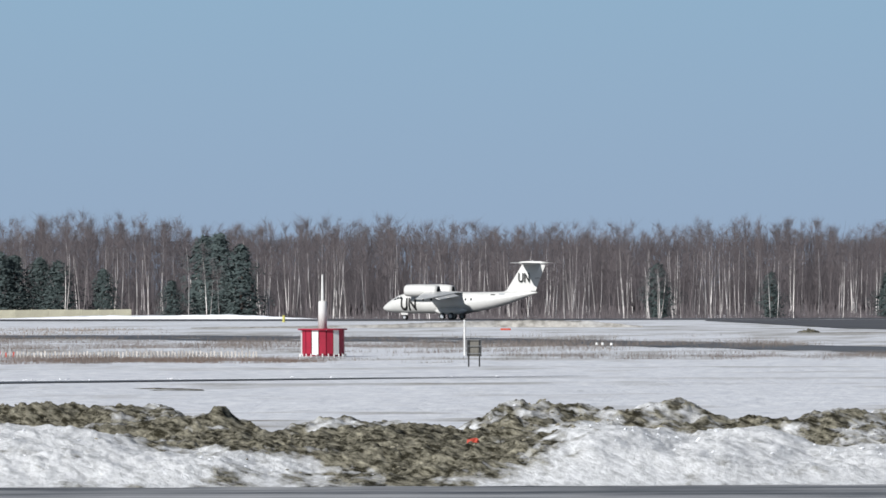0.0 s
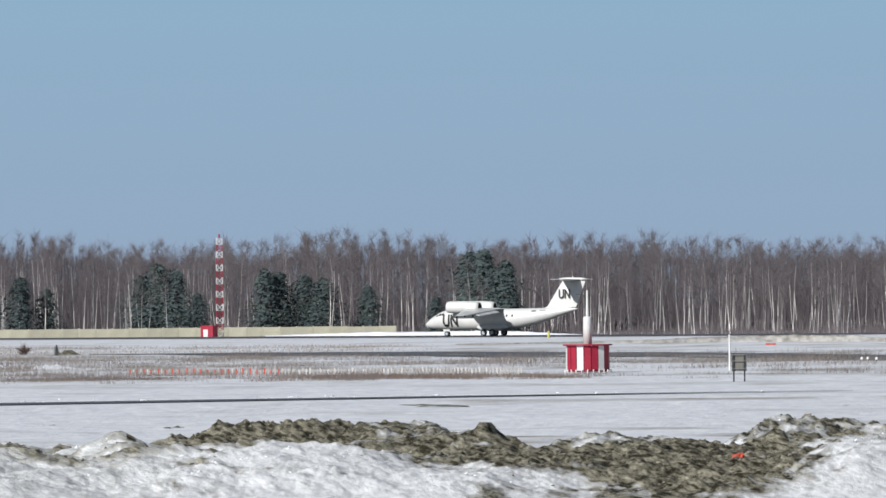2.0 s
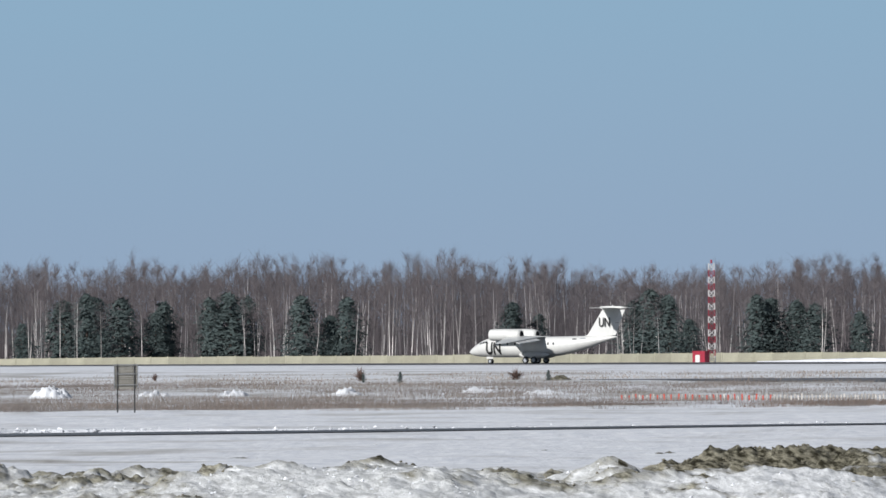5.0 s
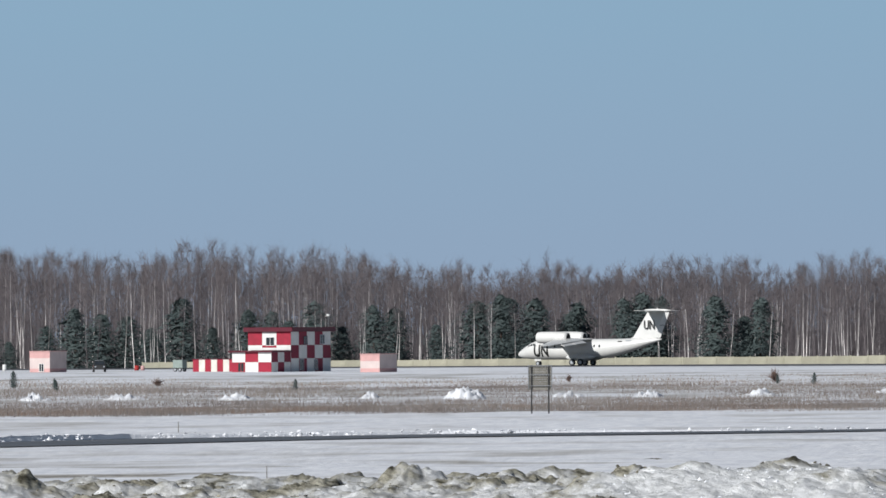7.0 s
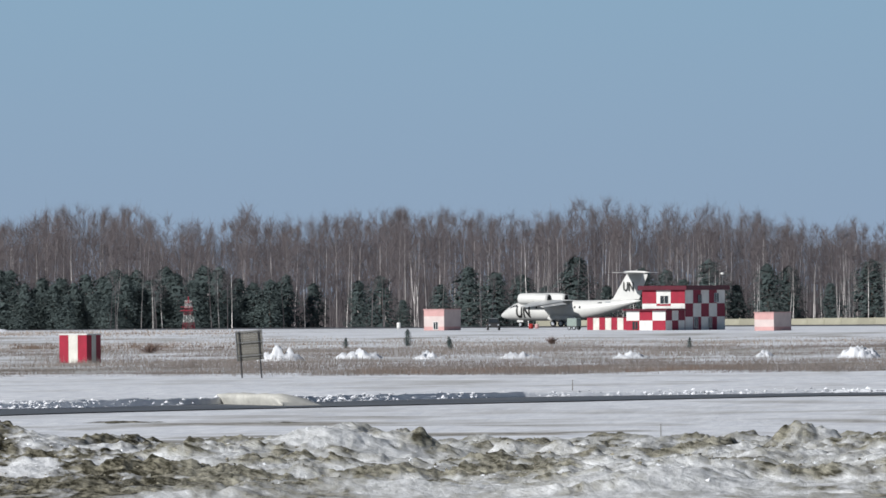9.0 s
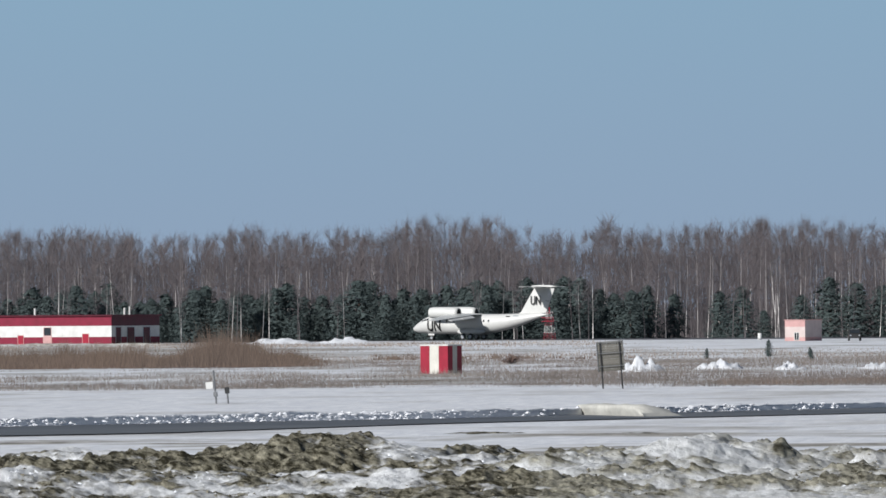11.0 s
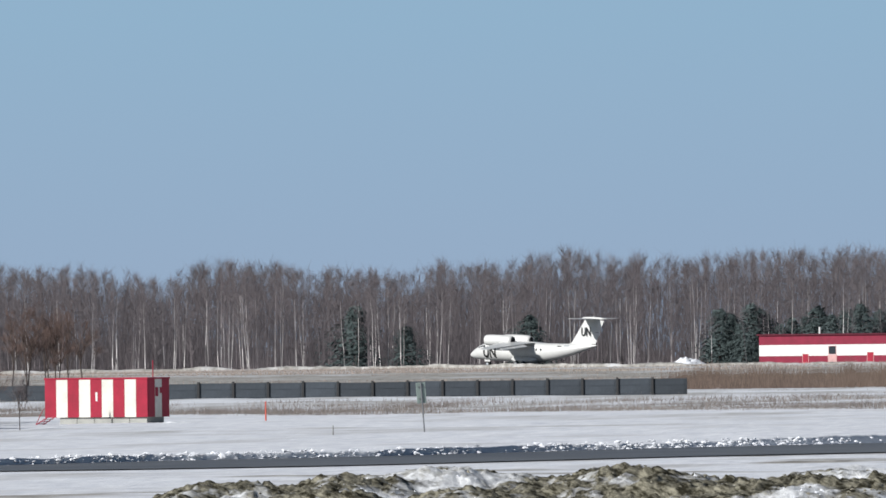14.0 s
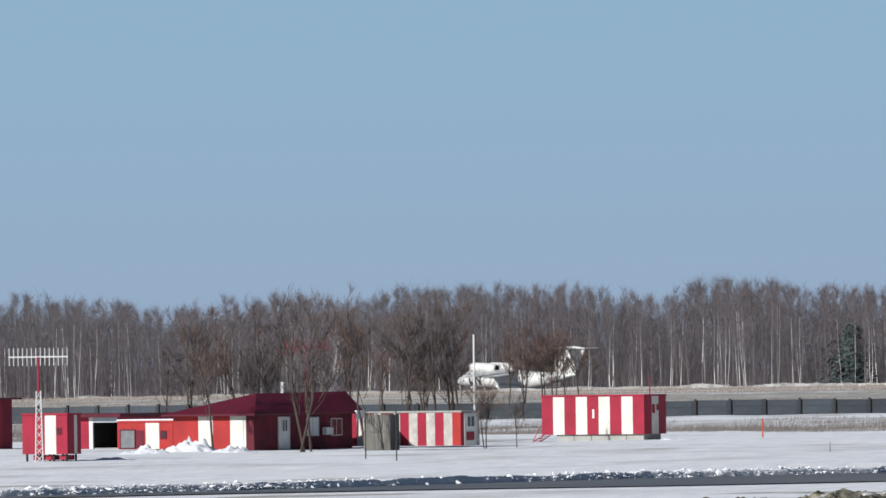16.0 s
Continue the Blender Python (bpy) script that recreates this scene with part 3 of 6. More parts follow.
def heaps():
    alls = HEAPS_0 + HEAPS_1 + HEAPS_2 + HEAPS_3 + HEAPS_4 + HEAPS_5 + HEAPS_6
    bs = np.arange(-215, 42, 0.13)
    ds = np.concatenate([np.arange(428, 438, 0.8), np.arange(438, 490, 0.29), np.arange(490, 505, 1.0), np.arange(505, 545, 4.0)])
    B, D = np.meshgrid(bs / 1000, ds)
    X, Y = D * np.sin(B), D * np.cos(B)
    warp = lumps(X / 3.4, Y / 8.0, 31, 4, 0.5) * 1.7
    warp2 = lumps(X / 3.4, Y / 8.0, 32, 4, 0.5) * 4.0
    crumb = lumps(X / 0.8, Y / 2.2, 41, 4, 0.62)
    warp = warp + 0.22 * lumps(X / 0.9, Y / 2.5, 42, 3, 0.6)
    shape = 0.94 + 0.12 * crumb
    shelf = smooth(-206, -190, bs)[None, :] * (1 - smooth(-34, -18, bs))[None, :]
    drift = lumps(X / 7 + warp * 0.2, Y / 6, 33, 5, 0.55)
    Z = (0.62 + 0.55 * smooth(440, 486, D) + 0.55 * drift) * shelf * smooth(436, 446, D) * (1 - smooth(500, 535, D))
    S, sw = 0.32 * 0.02, 0.02
    for b, d, w, dep, z, so in alls:
        dx = (B * 1000 - b) * d / 1000 + warp
        dy = D - d + warp2
        lump = w < 1.25 and so > 0.3 and b < -34
        we = w * (1.0 if lump else 1.5 if b > -34 and w < 1.6 else 1.0)
        z = min(z, 2.0) if lump else z * 1.07 if b > -34 and w < 1.6 else z
        q = (dx / we) ** 2 + (dy / (dep * (0.7 if lump else 1.0))) ** 2
        cone = z * (0.88 + 0.16 * crumb - 0.17 * q) if lump else z * (shape if so > 0.3 else 0.97) * (1.37 - 0.43 * np.sqrt(q + 0.6))
        cone = np.maximum(cone, -2.0)
        Z = np.log(np.exp(6 * Z) + np.exp(6 * cone)) / 6
        g = np.exp(-q * 0.7)
        S, sw = S + so * (0.72 if lump and b > -125 else 1.0) * g, sw + g
    S = 1.3 * S / sw - 0.03 + 0.40 * lumps(X / 3.0, Y / 7, 34, 4, 0.6) + 0.42 * lumps(X / 0.8, Y / 2, 38, 4, 0.65) - (0.17 * (1 - smooth(-110, -90, bs)) - 0.15 * (1 - smooth(-146, -132, bs)))[None, :]
    # thin dirty crusts and streaks over the drifted snow
    streak = lumps(X / 4.5 + 0.10 * Y, Y / 2.6, 43, 5, 0.6)
    S = S + 0.50 * smooth(0.04, 0.4, streak) * shelf * smooth(438, 448, D) + 0.30 * smooth(0.25, 0.6, crumb) * shelf
    Z = Z - 0.12 + 0.22 * smooth(0.1, 0.5, streak) * shelf
    k = smooth(0.05, 0.7, Z)
    chunk = lumps(X / 0.75, Y / 1.8, 35, 5, 0.62)
    ridge = 1 - np.abs(lumps(X / 1.7 + 0.25 * Y, Y / 4.0, 36, 4)) * 2.2
    rough = 0.30 + 0.60 * np.clip(S, 0, 1)
    Z = Z + k * (rough * (0.19 * chunk + 0.15 * (ridge - 0.55) + 0.10 * lumps(X / 0.33, Y / 0.9, 39, 3, 0.65)) + 0.22 * lumps(X / 2.4, Y / 5, 37, 3)) - 0.06
    # shovelled layers that run down the slope, and hard clods
    layer = lumps(X / 0.55 + 0.55 * Z + 0.12 * Y, Y / 7 + 0.9 * Z, 44, 4, 0.6)
    clod = np.maximum(0, lumps(X / 0.42, Y / 0.9, 45, 3, 0.6) - 0.12)
    Z = Z + k * (0.10 + 0.9 * np.clip(S, 0, 1)) * (0.13 * layer + 0.16 * clod) + k * 0.10 * np.maximum(0, lumps(X / 0.6, Y / 1.2, 46, 4, 0.65))
    fade = smooth(430, 440, D) * (1 - smooth(505, 538, D)) * smooth(-213, -200, bs)[None, :]
    Z = np.maximum(Z, 0) * fade - 0.06 - 0.3 * (1 - smooth(-212, -204, bs))[None, :]
    nb, nd = len(bs), len(ds)
    i = (np.arange(nd - 1)[:, None] * nb + np.arange(nb - 1)[None, :]).ravel()
    turn = B * 1000 + 6 * lumps(X / 2.0, Y / 4, 49, 4, 0.6)
    pale = ((turn < -37) & (turn > -126)).astype(int)
    me = mesh_from("snow_and_soil_heaps", np.stack([X, Y, Z], 2).reshape(-1, 3), np.stack([i, i + 1, i + nb + 1, i + nb], 1), [M_HEAP, M_PALE_HEAP], pale.ravel()[i], shade=True)
    set_soil(me, S.ravel())
    tagged(new("snow_and_soil_heaps", me), "long heaps of shovelled snow mixed with olive-brown soil", "snow heap", kind="stuff")
    # loose lumps lying on the heaps, of snow where it is clean and of soil where it is not
    rng = np.random.RandomState(47)
    high = np.where((Z.ravel() > 0.35) & (D.ravel() < 492) & (D.ravel() > 440))[0]
    pick = rng.choice(high, 22000)
    cl = lumps(X.ravel()[pick] / 2.5, Y.ravel()[pick] / 6, 48, 3) + rng.uniform(-0.4, 0.4, len(pick))
    pick = pick[cl > 0.0]
    dirty = S.ravel()[pick] + rng.uniform(-0.25, 0.25, len(pick)) > 0.42
    for name, sel, m, label in (("soil_clods", dirty, M_CLOD, "loose clods of frozen olive-brown soil on the heaps"), ("snow_lumps", ~dirty & (rng.rand(len(pick)) < 0.35), M_BANK, "loose lumps of crusted snow on the heaps")):
        i = pick[sel]
        n = len(i)
        sz = 0.012 + 0.045 * rng.rand(n) ** 2.5
        base = np.array([(1, 0, 0), (0, 1, 0), (-1, 0, 0), (0, -1, 0), (0, 0, 1), (0, 0, -1)], float)
        c = np.stack([X.ravel()[i], Y.ravel()[i], Z.ravel()[i] + 0.3 * sz], 1)
        c = c[:, None, :] + (base[None] * np.array((1.5, 1.2, 0.9)) + rng.normal(0, 0.35, (n, 6, 3))) * sz[:, None, None]
        f = np.array([(0, 1, 4), (1, 2, 4), (2, 3, 4), (3, 0, 4), (1, 0, 5), (2, 1, 5), (3, 2, 5), (0, 3, 5)])
        tagged(new(name, mesh_from(name, c.reshape(-1, 3), (f[None] + 6 * np.arange(n)[:, None, None]).reshape(-1, 3), [m])), label, "clods", kind="stuff")


heaps()


# ---- dry grass, in one sheet of blades ----
def grass(name, n, b_rng, d_rng, tall, material, label, seed, patch=(40, 70), blades=7, spread=0.45, wide=0.05, cut=0.0, taper=0.0):
    rng = np.random.RandomState(seed)
    b = rng.uniform(*b_rng, n)
    d = np.sqrt(rng.uniform(d_rng[0] ** 2, d_rng[1] ** 2, n))
    x, y = d * np.sin(b / 1000), d * np.cos(b / 1000)
    keep = lumps(x / patch[0], y / patch[1], seed + 5, 3) + 0.9 * lumps(x / 5, y / 30, seed + 6, 4, 0.6) * (tall < 0.85) + rng.uniform(-0.2, 0.2, n) > cut
    x, y = x[keep], y[keep]
    m = len(x)
    sz = rng.uniform(0.35, 1.0, m) * (0.75 + 0.7 * lumps(x / 9, y / 60, seed + 9, 3))
    if taper:
        b = b[keep]
        sz = sz * smooth(b_rng[0], b_rng[0] + taper, b) * (1 - smooth(b_rng[1] - taper, b_rng[1], b)) * (0.8 + 0.9 * lumps(b / 2.5, b * 0, seed + 11, 3))
    px = np.repeat(x, blades) + rng.normal(0, spread, m * blades)
    py = np.repeat(y, blades) + rng.normal(0, spread, m * blades)
    h = np.repeat(sz, blades) * tall * rng.uniform(0.5, 1.1, m * blades)
    z = land(px, py) - 0.03
    lean = rng.normal(0, 0.22, m * blades) * h
    w = wide * rng.uniform(0.6, 1.3, m * blades)
    a = np.stack([px - w, py, z], 1)
    c = np.stack([px + w, py + 0.02, z], 1)
    t = np.stack([px + lean, py + rng.normal(0, 0.1, m * blades), z + h], 1)
    co = np.stack([a, c, t], 1).reshape(-1, 3)
    me = mesh_from(name, co, np.arange(len(co)).reshape(-1, 3), [material])
    return tagged(new(name, me), label, "grass", kind="stuff")


grass("dry_grass", 24000, (-275, 60), (1070, 1190), 0.75, M_GRASS, "dry yellow-brown grass standing out of the snow", 41, (70, 60), blades=9, cut=0.0, wide=0.013, spread=0.9)
grass("dry_grass", 38000, (-275, 25), (1180, 1560), 0.78, M_GRASS, "dry yellow-brown grass standing out of the snow", 42, (80, 110), blades=8, cut=0.05, wide=0.015, spread=1.2)
grass("dry_grass", 14000, (-275, -20), (1560, 1900), 0.5, M_GRASS, "dry yellow-brown grass standing out of the snow", 43, (90, 120), blades=5, cut=0.0, wide=0.035, spread=2.0)
grass("brown_sedge", 6000, (-112, -8), (1082, 1140), 0.7, M_SEDGE, "brown sedge along the edge of the snow field", 48, (50, 90), blades=8, cut=0.0, wide=0.014, spread=0.9)
grass("willow_scrub", 2600, (-172, -138), (1440, 1580), 3.7, M_BUSH, "dense reddish-brown willow scrub by the long building", 44, blades=14, spread=0.8, wide=0.028, cut=-0.6, taper=5.0)
grass("willow_scrub", 1500, (-200, -170), (1380, 1560), 1.3, M_BUSH, "reddish-brown scrub behind the dark fence", 47, blades=9, spread=0.9, wide=0.035, cut=-0.3)
grass("willow_scrub", 500, (-136, -118), (1500, 1750), 0.9, M_BUSH, "low reddish-brown scrub in the snow", 45, blades=10, cut=0.1)
grass("dry_grass", 9000, (-275, -120), (1950, 2245), 0.7, M_GRASS, "dry grass in the snow beside the runway", 46, (90, 120), cut=-0.1, wide=0.05, spread=2.0)


# ---- the woods ----
def birch_arrays(seed, tall, twigs=300, low=0.34, twig=0.030, round_=2.3):
    """One bare birch as triangles: corners, faces, material of each face (0 bark, 1 twigs)."""
    rng = np.random.RandomState(seed)
    V, Fc, Mi = [], [], []

    def stem(p, q, r0, r1, m):
        u, v = np.array((1.0, 0.0, 0.0)), np.array((0.0, 1.0, 0.0))
        o = len(V)
        for c, r in ((p, r0), (q, r1)):
            for a in (0.5, 2.6, 4.7):
                V.append(c + r * (u * math.cos(a) + v * math.sin(a)))
        for i in range(3):
            j = (i + 1) % 3
            Fc.extend(((o + i, o + j, o + 3 + j), (o + i, o + 3 + j, o + 3 + i)))
            Mi.extend((m, m))

    def sliver(g, tip, w):
        side = rng.normal(0, 1, 3)
        side = side / np.linalg.norm(side) * w
        o = len(V)
        V.extend((g - side, g + side, tip))
        Fc.append((o, o + 1, o + 2))
        Mi.append(1)

    lean = rng.normal(0, 0.035, 2)
    segs = 6
    stems = [(np.zeros(3), lean, 1.0)]
    if rng.rand() < 0.3:
        stems.append((np.array([rng.normal(0, 0.3), rng.normal(0, 0.3), 0.0]), lean + rng.normal(0, 0.07, 2), rng.uniform(0.75, 0.95)))
    for p, lean, share in stems:
        pts = [p]
        for k in range(segs):
            lean = lean * 0.85 + rng.normal(0, 0.030, 2)
            p = p + np.array([lean[0], lean[1], 1.0]) * tall * share / segs
            pts.append(p)
        pts = np.array(pts)
        r0 = tall * 0.0040 * rng.uniform(0.7, 1.25)
        for k in range(segs):
            stem(pts[k], pts[k + 1], r0 * (1 - k / segs * 0.95), r0 * (1 - (k + 1) / segs * 0.95), 0 if k < 5 else 1)

        def on(f):
            k = min(int(f * segs), segs - 1)
            return pts[k] + (pts[k + 1] - pts[k]) * (f * segs - k)

        n = int(twigs / len(stems))
        arms = []
        for _ in range(18):
            f = low + (0.97 - low) * rng.rand() ** 0.75
            h = (f - low) / (1 - low)
            reach = round_ * (0.35 + 1.3 * h) * max(0.16, 1 - h ** 1.7) * rng.uniform(0.6, 1.15)
            az = rng.uniform(0, math.tau)
            g = on(f)
            tip = g + np.array([math.cos(az) * reach, math.sin(az) * reach, reach * rng.uniform(0.9, 1.6) + 0.3])
            tip[2] = min(tip[2], tall * share * 1.0)
            sliver(g, tip, 0.032)
            arms.append((g, tip))
        for _ in range(n):
            g0, t0 = arms[rng.randint(len(arms))]
            g = g0 + (t0 - g0) * rng.uniform(0.1, 1.0) + rng.normal(0, 0.22, 3)
            d = (t0 - g0) / (np.linalg.norm(t0 - g0) + 0.01) + np.array([rng.normal(0, 0.55), rng.normal(0, 0.55), rng.normal(0.05, 0.45)])
            sliver(g, g + d * rng.uniform(0.5, 1.25), twig * rng.uniform(0.6, 1.2))
    return np.array(V), np.array(Fc), np.array(Mi)


def wood(name, kinds, places, label, group="", pale=0.5):
    """Many trees in one mesh. places: x, y, height, turn."""
    cos, fcs, mis, base = [], [], [], 0
    rng = np.random.RandomState(7)
    for x, y, h, a in places:
        V, Fc, Mi = kinds[rng.randint(len(kinds))]
        c, s = math.cos(a), math.sin(a)
        co = np.stack([(V[:, 0] * c - V[:, 1] * s) * 1.0 + x, (V[:, 0] * s + V[:, 1] * c) * 1.0 + y, V[:, 2] * h / 18.2 + float(land(x, y)) - 0.2], 1)
        cos.append(co)
        fcs.append(Fc + base)
        mis.append(Mi if rng.rand() < pale * (0.6 if math.atan2(x, y) < -0.1 else 1.0) else np.ones_like(Mi))
        base += len(V)
    me = mesh_from(name, np.concatenate(cos), np.concatenate(fcs), [M_BIRCH, M_TWIG], np.concatenate(mis))
    return tagged(new(name, me), label, "woodland", group, kind="stuff")


def tree_height(b):
    return np.interp(b, (-275, -235, -200, -160, -125, -100, -75, -45, -20, 0, 20, 45), (18.8, 19.7, 20.5, 22.2, 22.4, 22.9, 20.2, 18.9, 18.6, 17.4, 16.9, 19.2))


def woods():
    rng = np.random.RandomState(17)
    rich = [birch_arrays(100 + i, 18, 360, 0.38, 0.021, 1.75) for i in range(14)]
    lean = [birch_arrays(200 + i, 18, 300, 0.25, 0.034, 1.8) for i in range(12)]
    for name, n, d0, d1, kinds, hs in (("birch_wood", 620, 2685, 2712, rich, 0.90), ("birch_wood", 900, 2712, 2770, rich, 0.98), ("birch_wood", 2900, 2770, 2950, lean, 1.02)):
        b = rng.uniform(-278, 62, n)
        d = rng.uniform(d0, d1, n)
        h = tree_height(b) * hs * (1 + 0.07 * lumps(b / 4.0, b * 0, 51, 3) * 1.6) * (1.08 - rng.rand(n) * np.interp(b, (-110, -70), (0.13, 0.26)))
        pl = [(dd * math.sin(bb / 1000), dd * math.cos(bb / 1000), hh, rng.uniform(0, 6.28)) for bb, dd, hh in zip(b, d, h)]
        wood(name, kinds, pl, "leafless birch wood with white trunks and brown twigs", pale=0.04 if kinds is lean else 0.78 if d0 < 2700 else 0.42)
    b = np.concatenate([rng.uniform(-172, -60, 80), rng.uniform(-60, 40, 40)])
    pl = [(2636 * math.sin(bb / 1000), 2636 * math.cos(bb / 1000), float(tree_height(bb)) * rng.uniform(0.6, 0.95), rng.uniform(0, 6.28)) for bb in b]
    wood("birch_wood", rich, pl, "single leafless birches with white trunks before the pines", pale=0.95)
    grass("far_thicket", 20000, (-278, 62), (2955, 3010), 17.0, M_TWIG, "brown thicket deep in the birch wood", 56, blades=8, spread=1.3, wide=0.13, cut=-0.9)
    # the fine upper twigs of the deep wood, seen only as a brown haze
    n = 230000
    b, d = rng.uniform(-278, 62, n), rng.uniform(2775, 2950, n)
    top = tree_height(b) * 0.985 * (1 + 0.11 * lumps(b / 4.0, b * 0, 51, 3)) * (0.93 + 0.10 * lumps(b / 0.8, d / 30, 57, 2))
    x, y = d * np.sin(b / 1000), d * np.cos(b / 1000)
    g = land(x, y)
    z0 = top * rng.uniform(0.12, 0.86, n)
    z1 = np.minimum(z0 + rng.uniform(1.8, 4.5, n), top * rng.uniform(0.93, 1.0, n))
    w = rng.uniform(0.018, 0.05, n)
    lean = rng.normal(0, 0.16, n) * (z1 - z0)
    co = np.stack([np.stack([x - w, y, g + z0], 1), np.stack([x + w, y + 0.05, g + z0], 1), np.stack([x + lean, y, g + z1], 1)], 1).reshape(-1, 3)
    tagged(new("deep_twigs", mesh_from("deep_twigs", co, np.arange(3 * n).reshape(-1, 3), [M_TWIG])), "fine brown upper twigs deep in the birch wood", "woodland", kind="stuff")
    # undergrowth
    grass("undergrowth", 7000, (-278, 62), (2672, 2740), 3.6, M_TWIG, "grey-brown undergrowth at the edge of the birch wood", 55, blades=7, spread=1.0, wide=0.05, cut=-0.4)


woods()


def pine_meshes(seed, tall):
    rng = np.random.RandomState(seed)
    bm = bmesh.new()
    bar(bm, (0, 0, -0.2), (rng.normal(0, 0.1), rng.normal(0, 0.1), tall * 0.95), 0.16, 0.03, 6)
    n = 3400
    f = rng.uniform(0.0, 1.0, n) ** 1.15
    az = rng.uniform(0, math.tau, n)
    ph = rng.uniform(0, 6, 4)
    lop = 1 + 0.28 * np.cos(az - ph[0] + 3 * f) + 0.2 * np.cos(3 * az + ph[1] + 9 * f) + 0.15 * np.sin(14 * f + ph[2])
    spread = tall * 0.25 * np.minimum(1.0, (1 - f) ** 0.58 * 1.12) * (0.62 + 0.38 * smooth(0, 0.3, f)) * lop + 0.12
    r = spread * np.sqrt(rng.uniform(0.05, 1, n))
    c = np.stack([r * np.cos(az), r * np.sin(az), tall * (0.04 + 0.95 * f) + 0.10 * r], 1)
    sz = np.where(r < 0.55 * spread, 0.34, rng.uniform(0.07, 0.2, n))[:, None]
    out = np.stack([np.cos(az), np.sin(az), np.full(n, 0.45)], 1) / 1.0966
    corners = []
    for _ in range(3):
        o = rng.normal(0, 0.8, (n, 3))
        corners.append(c + (o - 0.75 * (o * out).sum(1)[:, None] * out) * sz)
    co = np.stack(corners, 1).reshape(-1, 3)
    crown = mesh_from("crown", co, np.arange(len(co)).reshape(-1, 3), [M_PINE])
    return bm, crown


def pines():
    rng = np.random.RandomState(23)
    kinds = []
    for i in range(6):
        bm, crown = pine_meshes(300 + i, 10.0)
        t = empty("pine_tree", pose(0, 0, 0), "dark green pine in front of the birch wood", "pine tree", "pines along the wood")
        part("trunk", bm, M_BARK, t)
        c = new("crown", crown)
        c.parent = t
        kinds.append(t)
    spots = [(-37.3, 13), (-36, 12), (-38.4, 11), (-34.6, 8), (-30, 12), (-29, 11.4), (-27.3, 11), (-26, 10.4), (-23, 9), (-16.1, 14.5), (-15, 15), (-13.6, 13), (-18.3, 7), (14.8, 9.5), (22.5, 8), (30.5, 8), (-46.6, 11), (-44.8, 9)]
    spots += [(-57.9, 12), (-59, 9), (-61, 12.4), (-64.7, 12.5), (-65.9, 13), (-67.2, 12.2), (-70.3, 11.5), (-70.9, 10), (-73.2, 12.3), (-75, 12.5), (-75.6, 13), (-77.2, 12), (-80, 8), (-82.8, 11), (-84.3, 11.5), (-86.4, 8), (-88.2, 12.2), (-90, 9), (-91.2, 10.5), (-92.8, 11), (-95.2, 8), (-97.3, 13), (-99.4, 8)]
    spots += [(-101, 10), (-102.8, 10.5), (-104.6, 11.5), (-106.5, 8.5), (-109.1, 6), (-110.6, 10), (-112.1, 9.3), (-115.2, 9)]
    b = -117.0
    while b > -166.0:
        spots.append((b, rng.uniform(8.6, 12.3)))
        spots.append((b - 0.5, rng.uniform(5.5, 9.5)))
        b -= rng.uniform(0.7, 1.3)
    spots += [(-190.3, 13), (-186.8, 9.5), (-178.4, 11)]
    first = set()
    for b, h in spots:
        k = rng.randint(len(kinds))
        s = h / 10.0
        p = here(b, rng.uniform(2650, 2682) + (45 if b < -170 else 0))
        m = Matrix.Translation(p) @ pose(0, 0, 0, 0, 0, rng.uniform(0, 360))
        t = kinds[k] if k not in first else copy_thing(kinds[k], m)
        first.add(k)
        t.matrix_basis = m @ Matrix.Diagonal((s * rng.uniform(1.6, 2.2), s * rng.uniform(1.6, 2.2), s * 1.06, 1))
    for b, d, h in ((-54.3, 1560, 1.3), (-44.2, 1620, 1.2), (-56.8, 1600, 1.0), (-89.6, 1500, 1.2), (-105.9, 1500, 1.2), (-108.8, 1620, 1.9), (-106.0, 1610, 1.1), (-113.0, 1560, 1.2)):
        m = Matrix.Translation(here(b, d)) @ pose(0, 0, 0, 0, 0, rng.uniform(0, 360))
        t = copy_thing(kinds[rng.randint(len(kinds))], m)
        t.matrix_basis = m @ Matrix.Diagonal((h * 0.14, h * 0.14, h * 0.1, 1))
        tagged(t, "small dark young pine in the snowy grass", group="young pines in the grass")


pines()


def cut_wall():
    """A sheer cut face in the ploughed bank, turned to the sun."""
    p, q = at(-122.6, 803), at(-117.0, 784)
    n = 40
    rows = []
    rng = np.random.RandomState(71)
    for f, z in ((0.25, -0.1), (0.12, 0.2), (0.0, 0.42), (0.05, 0.6), (1.2, 0.66), (3.0, 0.4), (4.0, -0.1)):
        r = []
        for i in range(n):
            c = p.lerp(q, i / (n - 1))
            e = min(1.0, 6 * i / (n - 1), 6 * (1 - i / (n - 1)))
            r.append((c.x + 0.5 * (f - 0.25) + rng.normal(0, 0.03), c.y + f + rng.normal(0, 0.05), max(-0.1, z * e + rng.normal(0, 0.03))))
        rows.append(r)
    co = np.array(rows).reshape(-1, 3)
    i = (np.arange(6)[:, None] * n + np.arange(n - 1)[None, :]).ravel()
    tagged(new("cut_snow_wall", mesh_from("cut_snow_wall", co, np.stack([i, i + 1, i + n + 1, i + n], 1), [M_CUT], shade=True)), "sheer sunlit face cut in the ploughed snow bank", "snow bank", kind="structure")


cut_wall()
# ---- the aircraft: a white high-winged twin-jet freighter. x forward, y to its left, z up; main wheels under the origin ----
NOSE = 11.3
